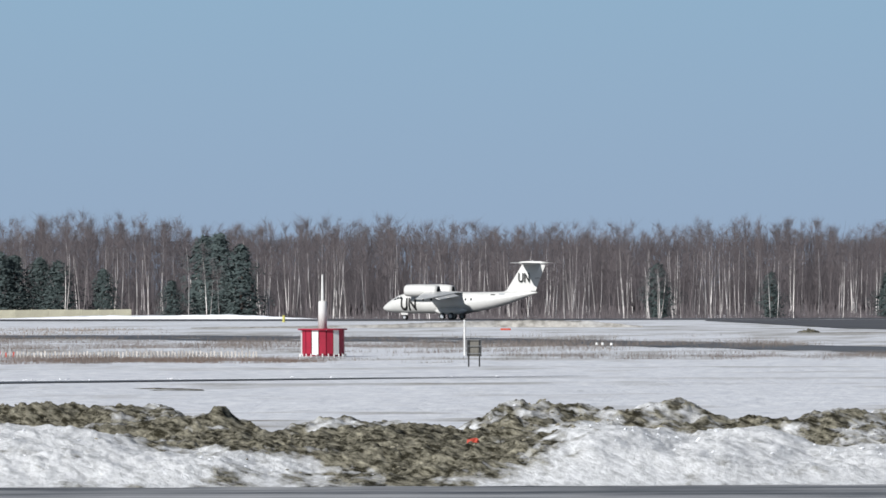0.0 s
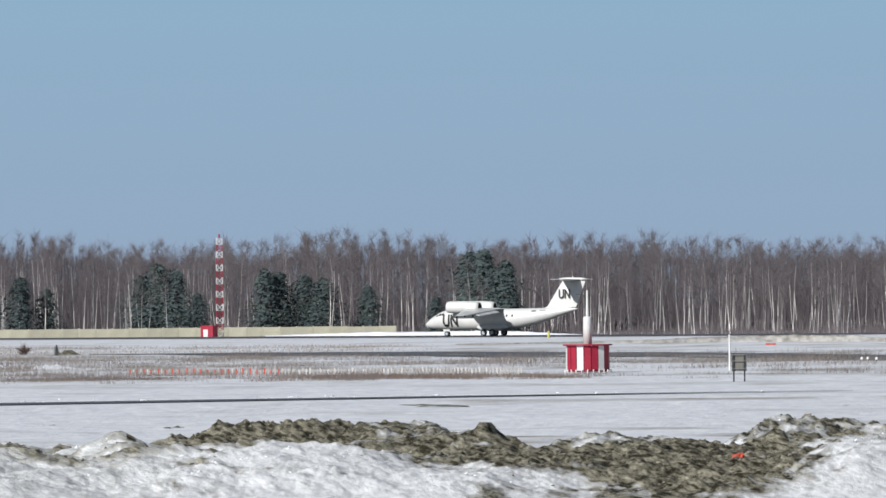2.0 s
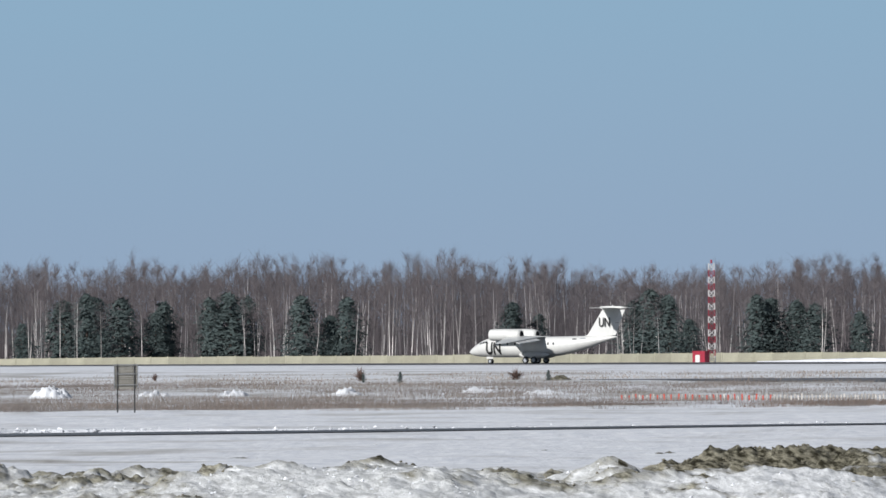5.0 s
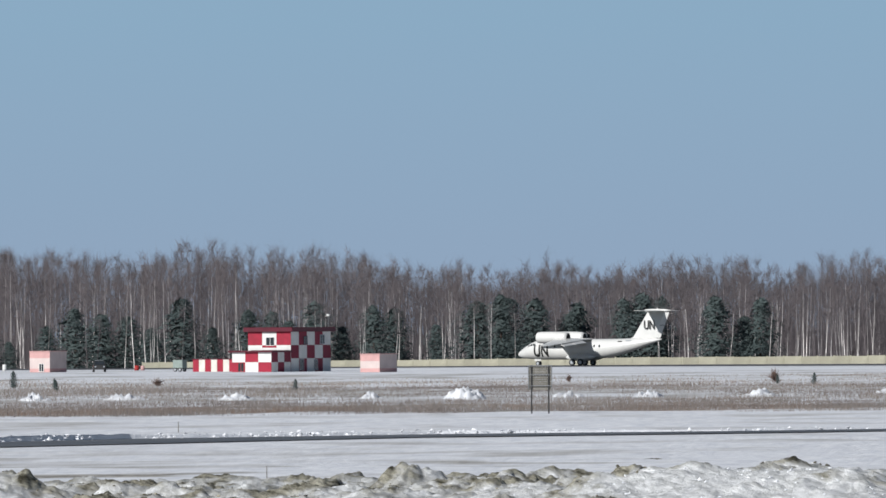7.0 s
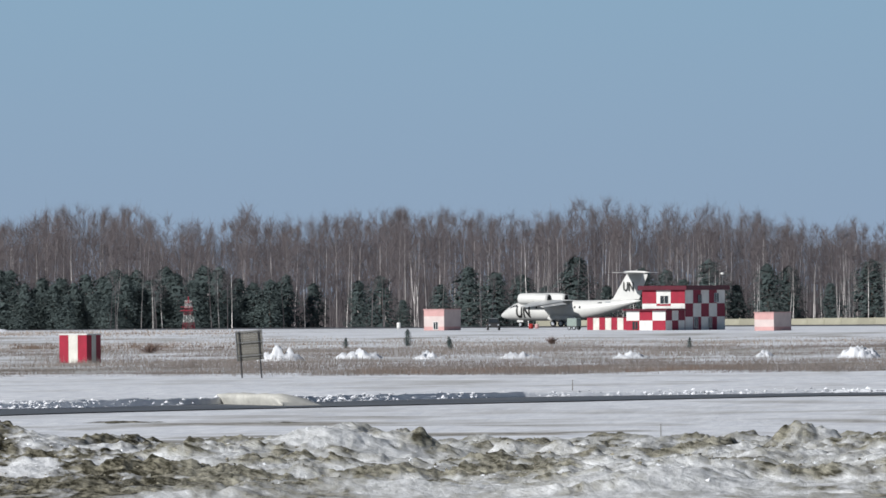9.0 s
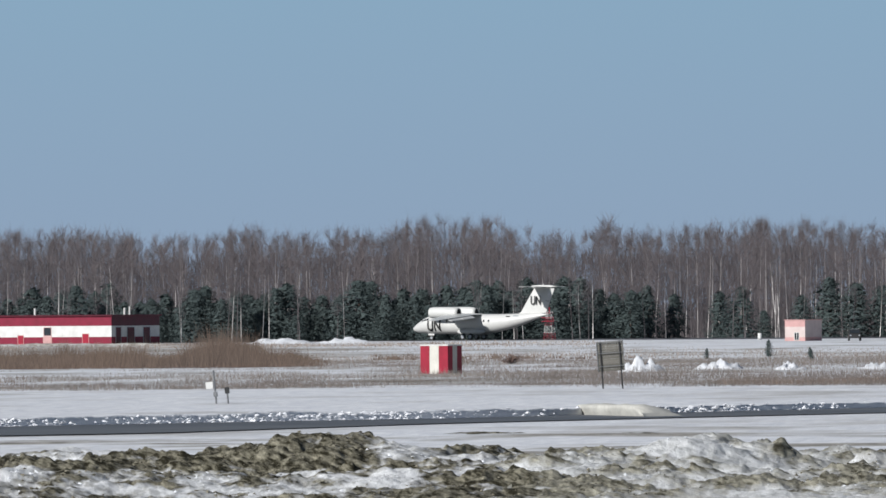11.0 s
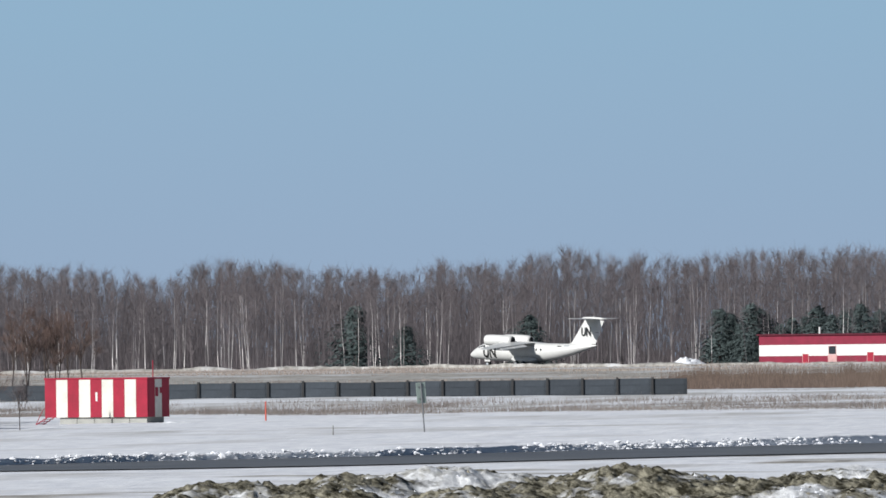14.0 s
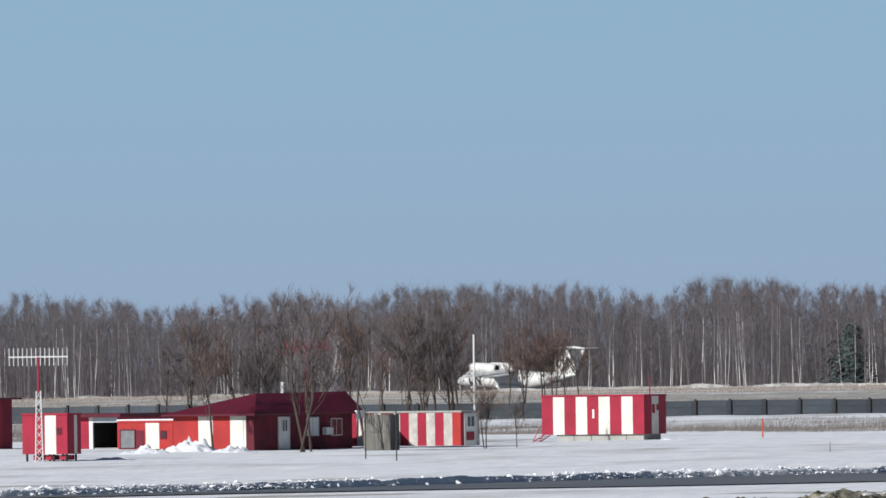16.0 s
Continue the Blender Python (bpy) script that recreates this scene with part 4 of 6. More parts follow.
# metres behind the nose, height of the middle, half width, half height
HULL = [(0.0, 1.78, 0.05, 0.05), (0.25, 1.80, 0.36, 0.32), (0.8, 1.92, 0.70, 0.66), (1.6, 2.10, 1.02, 0.98), (2.5, 2.32, 1.27, 1.26), (3.6, 2.47, 1.45, 1.48),
        (5.0, 2.52, 1.55, 1.57), (9.0, 2.52, 1.55, 1.57), (14.0, 2.54, 1.55, 1.55), (16.0, 2.68, 1.49, 1.42), (18.5, 2.95, 1.32, 1.18), (21.0, 3.34, 1.02, 0.86), (23.0, 3.68, 0.64, 0.50), (24.5, 3.92, 0.28, 0.22), (25.15, 4.0, 0.06, 0.06)]


def hull_at(aft):
    a = [h[0] for h in HULL]
    return [float(np.interp(aft, a, [h[i] for h in HULL])) for i in (1, 2, 3)]


def hull_side(aft, z, lift=0.0):
    zc, ry, rz = hull_at(aft)
    return ry * math.sqrt(max(0.0, 1 - ((z - zc) / rz) ** 2)) + lift


def foil(aft, chord, y, z, thick, n=10, upright=False):
    """A wing section as a ring of points."""
    up, low = [], []
    for i in range(n + 1):
        f = (1 - math.cos(math.pi * i / n)) / 2
        t = thick * chord * 2.6 * (0.2969 * math.sqrt(f) - 0.126 * f - 0.3516 * f * f + 0.2843 * f ** 3 - 0.1036 * f ** 4) * 1.9
        up.append((f, t))
        low.append((f, -t * 0.7))
    pts = up + low[-2:0:-1]
    if upright:
        return [(NOSE - aft - f * chord, y + t, z) for f, t in pts]
    return [(NOSE - aft - f * chord, y, z + t) for f, t in pts]


def lettering(text, parent, size, place, label, name="lettering", bold=0.014):
    """Letters in the built-in font, laid onto a surface by place(across, up)."""
    cu = bpy.data.curves.new(name, "FONT")
    cu.body, cu.size, cu.extrude, cu.resolution_u = text, 1.0, 0.0, 4
    cu.offset = bold
    tmp = new(name, cu)
    bpy.context.view_layer.update()
    me = bpy.data.meshes.new_from_object(tmp.evaluated_get(bpy.context.evaluated_depsgraph_get()))
    bpy.data.objects.remove(tmp)
    bm = bmesh.new()
    bm.from_mesh(me)
    bmesh.ops.triangulate(bm, faces=bm.faces)
    bmesh.ops.subdivide_edges(bm, edges=bm.edges, cuts=3, use_grid_fill=True)
    lo, hi = min(v.co.y for v in bm.verts), max(v.co.y for v in bm.verts)
    x0 = min(v.co.x for v in bm.verts)
    k = size / (hi - lo)
    for v in bm.verts:
        v.co = place((v.co.x - x0) * k, (v.co.y - lo) * k)
    ob = part(name, bm, M_BLACK, parent, label)
    return ob


def wheel(parent, name, x, y, z, r, w):
    tyre = part(name, loft([[(x + rr * math.cos(a), y + yy, z + rr * math.sin(a)) for a in [i * math.tau / 20 for i in range(20)]]
                            for yy, rr in ((-w, r * 0.72), (-w, r * 0.9), (-w * 0.6, r), (w * 0.6, r), (w, r * 0.9), (w, r * 0.72))]), M_DARK, parent, "black rubber tyre", True)
    part("rim", loft([[(x + rr * math.cos(a), y + yy, z + rr * math.sin(a)) for a in [i * math.tau / 16 for i in range(16)]]
                      for yy, rr in ((-w * 1.05, r * 0.5), (-w * 1.05, r * 0.55), (w * 1.05, r * 0.55), (w * 1.05, r * 0.5))]), M_ALU, tyre)


def build_aircraft():
    plane = empty("aircraft", pose(0, 0, 0), "white high-wing twin-jet freighter on its take-off run with black lettering", "aircraft")
    rings = []
    for i in range(len(HULL) * 3 - 2):
        a = HULL[i // 3][0] + (HULL[min(i // 3 + 1, len(HULL) - 1)][0] - HULL[i // 3][0]) * (i % 3) / 3
        zc, ry, rz = hull_at(a)
        rings.append([(NOSE - a, ry * math.sin(t), zc + rz * math.cos(t)) for t in [k * math.tau / 32 for k in range(32)]])
    hull = part("fuselage", loft(rings), M_SKIN, plane, "white painted fuselage with an upswept tail", True)
    # cockpit glazing, cabin windows, doors' outlines, small markings
    for y in (-1, 1):
        for a0, a1, z0, z1 in ((2.15, 2.55, 2.95, 3.28), (2.62, 3.05, 3.05, 3.45), (3.12, 3.6, 3.12, 3.5)):
            bm = bmesh.new()
            vs = [bm.verts.new((NOSE - a, y * hull_side(a, z, 0.02), z)) for a, z in ((a0, z0), (a1, z0 + 0.04), (a1, z1), (a0 + 0.1, z1 - 0.08))]
            bm.faces.new(vs)
            part("cockpit_window", bm, M_GLASS, plane, "dark cockpit pane")
        for a in (5.9, 7.2, 8.5, 14.1, 15.0):
            bm = bmesh.new()
            bm.faces.new([bm.verts.new((NOSE - a - 0.17 * math.cos(t), y * hull_side(a, 3.02 + 0.17 * math.sin(t), 0.015), 3.02 + 0.2 * math.sin(t))) for t in [k * math.tau / 10 for k in range(10)]])
            part("cabin_window", bm, M_GLASS, plane, "small round cabin window")
        for a, w, h, z in ((18.0, 0.75, 0.16, 3.62), (19.3, 0.95, 0.16, 3.72)):
            bm = bmesh.new()
            bm.faces.new([bm.verts.new((NOSE - q, y * hull_side(q, zz, 0.02), zz)) for q, zz in ((a, z), (a + w, z), (a + w, z + h), (a, z + h))])
            part("marking", bm, M_BLACK if a < 19 else M_ALU, plane, "small dark marking bar")
        # wing
        secs = []
        for yy, le, ch, z, th in ((0.0, 7.4, 5.8, 4.02, 0.13), (1.5, 7.6, 5.7, 4.05, 0.13), (3.2, 8.0, 5.4, 4.0, 0.12), (8.0, 9.6, 4.0, 3.66, 0.11), (13.5, 11.6, 2.3, 3.28, 0.10), (15.6, 12.25, 1.75, 3.12, 0.09), (15.95, 12.6, 1.1, 3.1, 0.06)):
            secs.append(foil(le, ch, y * yy, z, th * 0.55))
        wing = part("wing", loft(secs), M_SKIN, plane, "white swept wing with lowered flaps", True)
        for y0, y1 in ((4.2, 7.9), (8.1, 11.8)):
            g = lambda q: (np.interp(q, (3.2, 8.0, 13.5), (13.5, 13.6, 13.9)), np.interp(q, (3.2, 8.0, 13.5), (4.0, 3.66, 3.28)))
            ring = []
            for q in (y0, y1):
                te, z = g(q)
                ring.append([(NOSE - te + 0.25, y * q, z - 0.02), (NOSE - te + 0.2, y * q, z - 0.16), (NOSE - te - 0.75, y * q, z - 0.42), (NOSE - te - 0.72, y * q, z - 0.36)])
            part("flap", loft(ring), M_SKIN, wing, "white flap lowered for take-off")
        # engine nacelle over the wing
        ey, ez = y * 2.7, 4.36
        prof = [(5.2, 0.62), (4.97, 0.70), (4.95, 0.78), (5.1, 0.85), (5.65, 0.90), (6.8, 0.92), (8.7, 0.90), (9.7, 0.82), (10.3, 0.70), (10.25, 0.62), (9.4, 0.58)]
        nac = part("engine_nacelle", loft([[(NOSE - a, ey + r * math.sin(t), ez + r * math.cos(t)) for t in [k * math.tau / 28 for k in range(28)]] for a, r in prof], False), M_SKIN, plane, "white rounded engine nacelle above the wing", True)
        part("intake_fan", loft([[(NOSE - a, ey + r * math.sin(t), ez + r * math.cos(t)) for t in [k * math.tau / 20 for k in range(20)]] for a, r in ((5.6, 0.66), (5.55, 0.66), (5.45, 0.2), (5.3, 0.02))]), M_STEEL, nac)
        part("exhaust_nozzle", loft([[(NOSE - a, ey + r * math.sin(t), ez + r * math.cos(t)) for t in [k * math.tau / 20 for k in range(20)]] for a, r in ((10.24, 0.60), (9.6, 0.575), (9.5, 0.1))]), M_HOLE, nac, "dark exhaust opening", True)
        part("pylon", loft([[(NOSE - a, ey - 0.35, 3.9), (NOSE - a, ey + 0.35, 3.9), (NOSE - a, ey + 0.3, 4.5), (NOSE - a, ey - 0.3, 4.5)] for a in (7.2, 10.0)]), M_SKIN, nac)
        # main gear sponson and tandem wheels
        pod = part("gear_sponson", loft([[(NOSE - a, y * (1.45 + 0.0) + r * 0.85 * math.sin(t), 1.32 + r * math.cos(t)) for t in [k * math.tau / 16 for k in range(16)]]
                                         for a, r in ((9.1, 0.03), (9.4, 0.26), (10.0, 0.48), (11.2, 0.58), (12.6, 0.56), (13.6, 0.38), (14.4, 0.03))]), M_SKIN, plane, "white undercarriage fairing", True)
        for a in (10.6, 12.0):
            wheel(plane, "main_wheel", NOSE - a, y * 2.1, 0.52, 0.52, 0.17)
            part("gear_leg", rod((NOSE - a, y * 1.75, 1.3), (NOSE - a, y * 1.95, 0.5), 0.09), M_ALU, pod)
        # nose wheels
        wheel(plane, "nose_wheel", NOSE - 3.6, y * 0.24, 0.38, 0.38, 0.11)
        # tailplane
        stab = [foil(22.6, 3.1, y * 0.0, 8.36, 0.055), foil(22.8, 2.8, y * 0.9, 8.37, 0.055), foil(23.35, 1.9, y * 5.9, 8.40, 0.05), foil(23.65, 1.3, y * 6.4, 8.40, 0.04)]
        part("tailplane", loft(stab), M_SKIN, plane, "white tailplane on top of the fin", True)
    part("nose_gear_leg", rod((NOSE - 3.4, 0, 1.2), (NOSE - 3.6, 0, 0.38), 0.08), M_ALU, plane)
    part("nose_gear_door", block(NOSE - 4.2, NOSE - 3.1, 0.40, 0.43, 0.75, 1.1, 0.01), M_SKIN, plane)
    fin = part("fin", loft([foil(19.2, 5.0, 0, 3.9, 0.035, upright=True), foil(20.2, 3.9, 0, 4.4, 0.04, upright=True), foil(21.45, 3.4, 0, 6.3, 0.045, upright=True), foil(22.75, 3.05, 0, 8.3, 0.045, upright=True)]), M_SKIN, plane, "tall white swept fin", True)
    for f0, f1 in ((0.02, 0.48), (0.5, 0.98)):
        r = []
        for f in (f0, f1):
            z = 4.15 + f * 4.05
            te = 24.1 + f * 1.65
            r.append([(NOSE - te + 0.15, 0.10, z), (NOSE - te - 0.75, 0.015, z), (NOSE - te - 0.75, -0.015, z), (NOSE - te + 0.15, -0.10, z)])
        part("rudder", loft(r), M_SKIN, fin)
    part("fin_bullet", loft([[(NOSE - a, r * math.sin(t), 8.42 + r * math.cos(t)) for t in [k * math.tau / 12 for k in range(12)]] for a, r in ((22.0, 0.02), (22.4, 0.2), (23.6, 0.26), (25.7, 0.22), (27.0, 0.02))]), M_SKIN, fin, "", True)
    part("beacon_lamp", rod((NOSE - 24.4, 0, 8.6), (NOSE - 24.4, 0, 8.85), 0.12, 0.06), M_SKIN, fin)
    part("blade_aerial", loft([[(NOSE - 20.4, 0.03, 4.1), (NOSE - 20.4, -0.03, 4.1), (NOSE - 20.9, -0.03, 4.1), (NOSE - 20.9, 0.03, 4.1)], [(NOSE - 20.7, 0.01, 4.5), (NOSE - 20.7, -0.01, 4.5), (NOSE - 20.9, -0.01, 4.5), (NOSE - 20.9, 0.01, 4.5)]]), M_SKIN, hull)
    lettering("UN", hull, 1.9, lambda u, v: Vector((NOSE - 3.5 - u * 0.72, hull_side(3.5 + u * 0.72, 1.38 + v, 0.035), 1.38 + v)), "black UN lettering on the nose", bold=0.035)
    lettering("UN", fin, 1.45, lambda u, v: Vector((NOSE - 22.15 - u * 0.66, 0.235, 5.5 + v)), "black UN lettering on the fin")
    return plane


aircraft = build_aircraft()


# ---- striped airfield buildings ----
def facing(name, x0, x1, y0, y1, z0, z1, mats, parent, rows=1, side=False, first=0, prefix=""):
    """A wall made of painted panels side by side; mats alternate as on a chequer board."""
    k = len(mats)
    nr, nc = rows if isinstance(rows, tuple) else (rows, 1)
    for r in range(nr):
        for c in range(nc):
            za, zb = z0 + (z1 - z0) * r / nr, z0 + (z1 - z0) * (r + 1) / nr
            if side:
                a, b = y0 + (y1 - y0) * c / nc, y0 + (y1 - y0) * (c + 1) / nc
                bm = block(x0, x1, a + 0.006, b - 0.006, za, zb)
            else:
                a, b = x0 + (x1 - x0) * c / nc, x0 + (x1 - x0) * (c + 1) / nc
                bm = block(a + 0.006, b - 0.006, y0, y1, za, zb)
            part(name, bm, mats[(r + c + first) % k], parent)


def striped_box(name, m, L, W, z0, H, nf, ns, label, category, roof=M_RED, rows_f=1, rows_s=1, first=0, mats=(M_RED, M_CREAM), over=0.05):
    """A box with its front right corner at the origin, clad in stripes or squares on all sides, with a lid."""
    t = empty(name, m, label, category)
    part("body", block(-L + 0.06, -0.06, 0.06, W - 0.06, z0 + 0.02, H - 0.02), M_PLINTH, t)
    facing("wall_panel", -L, 0, 0.0, 0.06, z0, H, mats, t, (rows_f, nf), first=first)
    facing("wall_panel", -L, 0, W - 0.06, W, z0, H, mats, t, (rows_f, nf), first=first)
    facing("wall_panel", -0.06, 0, 0.062, W - 0.062, z0, H, mats, t, (rows_s, ns), True, first=first)
    facing("wall_panel", -L, -L + 0.06, 0.062, W - 0.062, z0, H, mats, t, (rows_s, ns), True, first=first)
    part("roof", block(-L - over, over, -over, W + over, H, H + 0.12, 0.02), roof, t)
    return t


def opening(t, x0, x1, y, z0, z1, material, frame_material, name="window", side=False, bars=True):
    """A framed opening on the front (y) or on the right side."""
    f = 0.07
    put = (lambda a, b, c, d, e, g: block(c, d, a, b, e, g)) if side else (lambda a, b, c, d, e, g: block(a, b, c, d, e, g))
    w = part(name, put(x0, x1, y - 0.03, y + 0.03, z0, z1), material, t, "dark opening in a painted frame")
    for a, b, e, g in ((x0 - f, x0, z0 - f, z1 + f), (x1, x1 + f, z0 - f, z1 + f), (x0, x1, z1, z1 + f), (x0, x1, z0 - f, z0)):
        part("frame", put(a, b, y - 0.05, y + 0.05, e, g), frame_material, w)
    if bars:
        c = (x0 + x1) / 2
        part("glazing_bar", put(c - 0.03, c + 0.03, y - 0.045, y + 0.045, z0, z1), frame_material, w)


def control_post():
    """The two-storey chequered post with its low wing in front."""
    t = empty("chequered_control_post", stand(-91.24, 2088), "two-storey red and white chequered airfield post with a dark red roof", "building")
    RW = (M_RED, M_WHITE)
    part("body", block(-6.3, -0.06, 0.06, 5.55, 0, 2.8), M_PLINTH, t)
    facing("wall_square", -6.4, 0, 0, 0.06, 0, 2.8, RW, t, (2, 3), first=0)
    # right side: shade put into the colour, crimson for the front's red
    facing("wall_square", -0.06, 0, 0.062, 5.6, 0, 2.8, (M_CRIMSON, M_WHITE), t, (2, 3), True, first=1)
    facing("wall_square", -6.4, -6.34, 0.062, 5.6, 0, 2.8, RW, t, (2, 3), True)
    part("roof", block(-6.8, 0.35, -0.4, 5.6, 2.8, 3.05, 0.03), M_ROOF, t)
    part("body", block(-6.9, -0.06, 5.72, 17.2, 0, 5.7), M_PLINTH, t)
    facing("wall_square", -7.0, 0, 5.66, 5.72, 0, 5.7, RW, t, (3, 3), first=0)
    # upper storey's right side darkened the same way, shade as crimson
    facing("wall_square", -0.06, 0, 5.722, 17.3, 0, 5.7, (M_CRIMSON, M_WHITE), t, (3, 5), True, first=1)
    facing("wall_square", -7.0, -6.94, 5.722, 17.3, 0, 5.7, RW, t, (3, 5), True)
    part("roof", block(-7.5, 0.5, 5.2, 17.9, 5.7, 6.35, 0.05), M_ROOF, t, "dark red overhanging roof")
    opening(t, -4.0, -2.7, 5.64, 3.8, 4.9, M_GLASS, M_WHITE)
    opening(t, 9.4, 10.4, 0.01, 3.9, 5.0, M_GLASS, M_ROOF, side=True)
    opening(t, 14.2, 15.4, 0.01, 4.0, 5.2, M_GLASS, M_ALU, side=True)
    opening(t, 8.3, 9.3, 0.01, 0.3, 1.8, M_GLASS, M_ALU, side=True)
    opening(t, 12.4, 13.4, 0.01, 0.3, 1.7, M_GLASS, M_ALU, side=True)
    opening(t, -5.4, -4.5, -0.01, 0.1, 1.3, M_GLASS, M_ORANGE)
    part("porch_rail", block(-6.6, -0.2, 5.0, 5.1, 3.1, 3.45, 0.01), M_WHITE, t)
    part("lamp_pole", rod((-0.2, 17.0, 6.3), (-0.2, 17.0, 7.9), 0.05), M_STEEL, t)
    part("lamp_head", block(-0.4, 0.0, 16.8, 17.2, 7.9, 8.2, 0.05), M_WHITE, t)


control_post()
striped_box("striped_store", stand(-93.7, 2112), 7.0, 3.0, 0, 1.75, 7, 2, "low red and white striped store beside the chequered post", "shed", roof=M_ROOF)
striped_box("striped_store", stand(-92.1, 2096), 2.2, 2.0, 0, 1.3, 3, 2, "small red store hut beside the chequered post", "shed", roof=M_ROOF, mats=(M_ORANGE, M_ORANGE, M_WHITE))


def banded_shed(m, L, W, H, label, door):
    t = empty("pump_shed", m, label, "shed", "pink and white sheds")
    part("body", block(-L + 0.05, -0.05, 0.05, W - 0.05, 0, H - 0.02), M_PLINTH, t)
    for z0, z1, q in ((0, 0.55, M_PINK), (0.55, H - 0.95, M_SHED), (H - 0.95, H, M_PINK)):
        part("wall_band", block(-L, 0, 0, 0.05, z0, z1), q, t)
        part("wall_band", block(-0.05, 0, 0.052, W, z0, z1), M_SHED if z0 > 0.1 else q, t)
        part("wall_band", block(-L, -L + 0.05, 0.052, W, z0, z1), q, t)
    part("roof", block(-L - 0.1, 0.1, -0.1, W + 0.1, H, H + 0.1, 0.02), M_PINK, t)
    if door:
        opening(t, -1.75, -1.05, -0.01, 0.15, 1.2, M_GLASS, M_WHITE, "hatch")
    return t


banded_shed(stand(-83.87, 2058), 3.1, 5.0, 2.5, "small faded pink and white banded shed in the snow", False)
banded_shed(stand(-106.31, 2135), 3.4, 4.8, 3.0, "small faded pink and white banded shed with a hatch", True)


def long_hall():
    t = empty("long_red_white_hall", stand(-153.51, 2258, 0.0, -0.3), "long low hall with red, white and dark red bands", "building")
    L, W, H = 25.3, 13.6, 4.6
    part("body", block(-L + 0.1, -0.1, 0.1, W - 0.1, 0, H - 0.05), M_PLINTH, t)
    for z0, z1, q in ((0, 1.45, M_CRIMSON), (1.45, 3.15, M_WHITE), (3.15, H, M_CRIMSON)):
        part("wall_band", block(-L, 0, 0, 0.1, z0, z1), q, t)
        # right end's top band takes the darker roof red as painted shade
        part("wall_band", block(-0.1, 0, 0.102, W, z0, z1), M_ROOF if z0 > 3 else q, t)
        part("wall_band", block(-L, -L + 0.1, 0.102, W, z0, z1), q, t)
    part("roof", block(-L - 0.3, 0.3, -0.3, W + 0.3, H, H + 0.25, 0.04), M_ROOF, t, "dark red flat roof")
    for x0, x1, z0, z1, q in ((-12.4, -11.1, 1.7, 2.9, M_GLASS), (-17.2, -16.2, 0.4, 1.7, M_RED), (-5.3, -4.2, 0.4, 1.9, M_RED), (-12.5, -11.0, 0.2, 1.5, M_PINK)):
        opening(t, x0, x1, -0.01, z0, z1, q, M_PINK, bars=False)
    for y0, y1 in ((1.2, 2.6), (4.4, 6.4), (9.0, 10.8)):
        opening(t, y0, y1, 0.01, 0.3, 2.9, M_ROOF, M_ALU, "door", True, False)
    for x in (-18.0, -1.5):
        part("vent_pipe", rod((x, 6.0, H + 0.2), (x, 6.0, H + 1.3), 0.16), M_WHITE, t)
    part("vent_pipe", rod((-0.9, 6.5, H + 0.2), (-0.9, 6.5, H + 1.5), 0.12), M_WHITE, t)


long_hall()

# equipment boxes
striped_box("striped_equipment_box", stand(-130.63, 1268), 2.8, 2.3, 0.0, 2.5, 3, 3, "square red and white striped equipment box in the grass", "equipment box", roof=M_WHITE, over=0.03)


def shelter():
    t = striped_box("striped_equipment_container", stand(-204.51, 981), 8.5, 2.5, 0.52, 3.05, 9, 3, "red and white striped equipment container on a concrete plinth", "container")
    part("plinth", block(-7.4, -0.25, 0.25, 2.2, 0, 0.52), M_PLINTH, t, "grey concrete plinth")
    for i in range(5):
        part("plinth_block", block(-7.4 + i * 1.45, -7.4 + i * 1.45 + 1.4, 0.19, 0.26, 0.0, 0.5), M_PLINTH, t)
    for x0, x1, z0, z1 in ((-4.27, -4.12, 1.6, 2.2),):
        part("notice", block(x0, x1, -0.03, -0.008, z0, z1), M_WHITE, t, "small white notice")
    part("warning_sign", block(0.005, 0.03, 0.9, 1.2, 1.9, 2.5), M_RED, t)
    part("warning_sign", block(0.005, 0.03, 1.4, 1.65, 2.1, 2.5), M_RED, t)
    st = bmesh.new()
    for i in range(4):
        box(st, -9.6 + i * 0.28, -9.35 + i * 0.28, 0.5, 1.3, 0.1 + i * 0.14, 0.14 + i * 0.14)
    for y in (0.5, 1.3):
        bar(st, (-9.7, y, 0), (-8.5, y, 0.62), 0.03)
        bar(st, (-9.6, y, 0.1), (-9.0, y, 1.1), 0.025)
        bar(st, (-9.0, y, 1.1), (-8.52, y, 1.1), 0.025)
    part("steps", st, M_RED, t, "red steel steps")
    part("mast_lamp", rod((-0.4, 1.2, 3.1), (-0.4, 1.2, 4.3), 0.04), M_RED, t)


shelter()


def long_container():
    t = striped_box("striped_workshop_container", stand(-216.98, 958), 13.5, 2.0, 0.06, 2.22, 19, 2, "long weathered red and white striped container with a white door", "container", roof=M_PLINTH, mats=(M_RED, M_OLDWHITE), over=0.06)
    part("wall_panel", block(-0.7, -0.02, -0.03, -0.004, 0.06, 2.22), M_ORANGE, t, "orange-red corner panel")
    opening(t, 0.35, 1.55, 0.02, 0.15, 2.1, M_WHITE, M_CREAM, "door", True, False)
    opening(t, 0.55, 1.3, 0.07, 1.3, 1.95, M_GLASS, M_WHITE, "window", True)
    part("red_panel", block(0.06, 0.1, 0.5, 1.3, 0.4, 0.95), M_RED, t)


long_container()


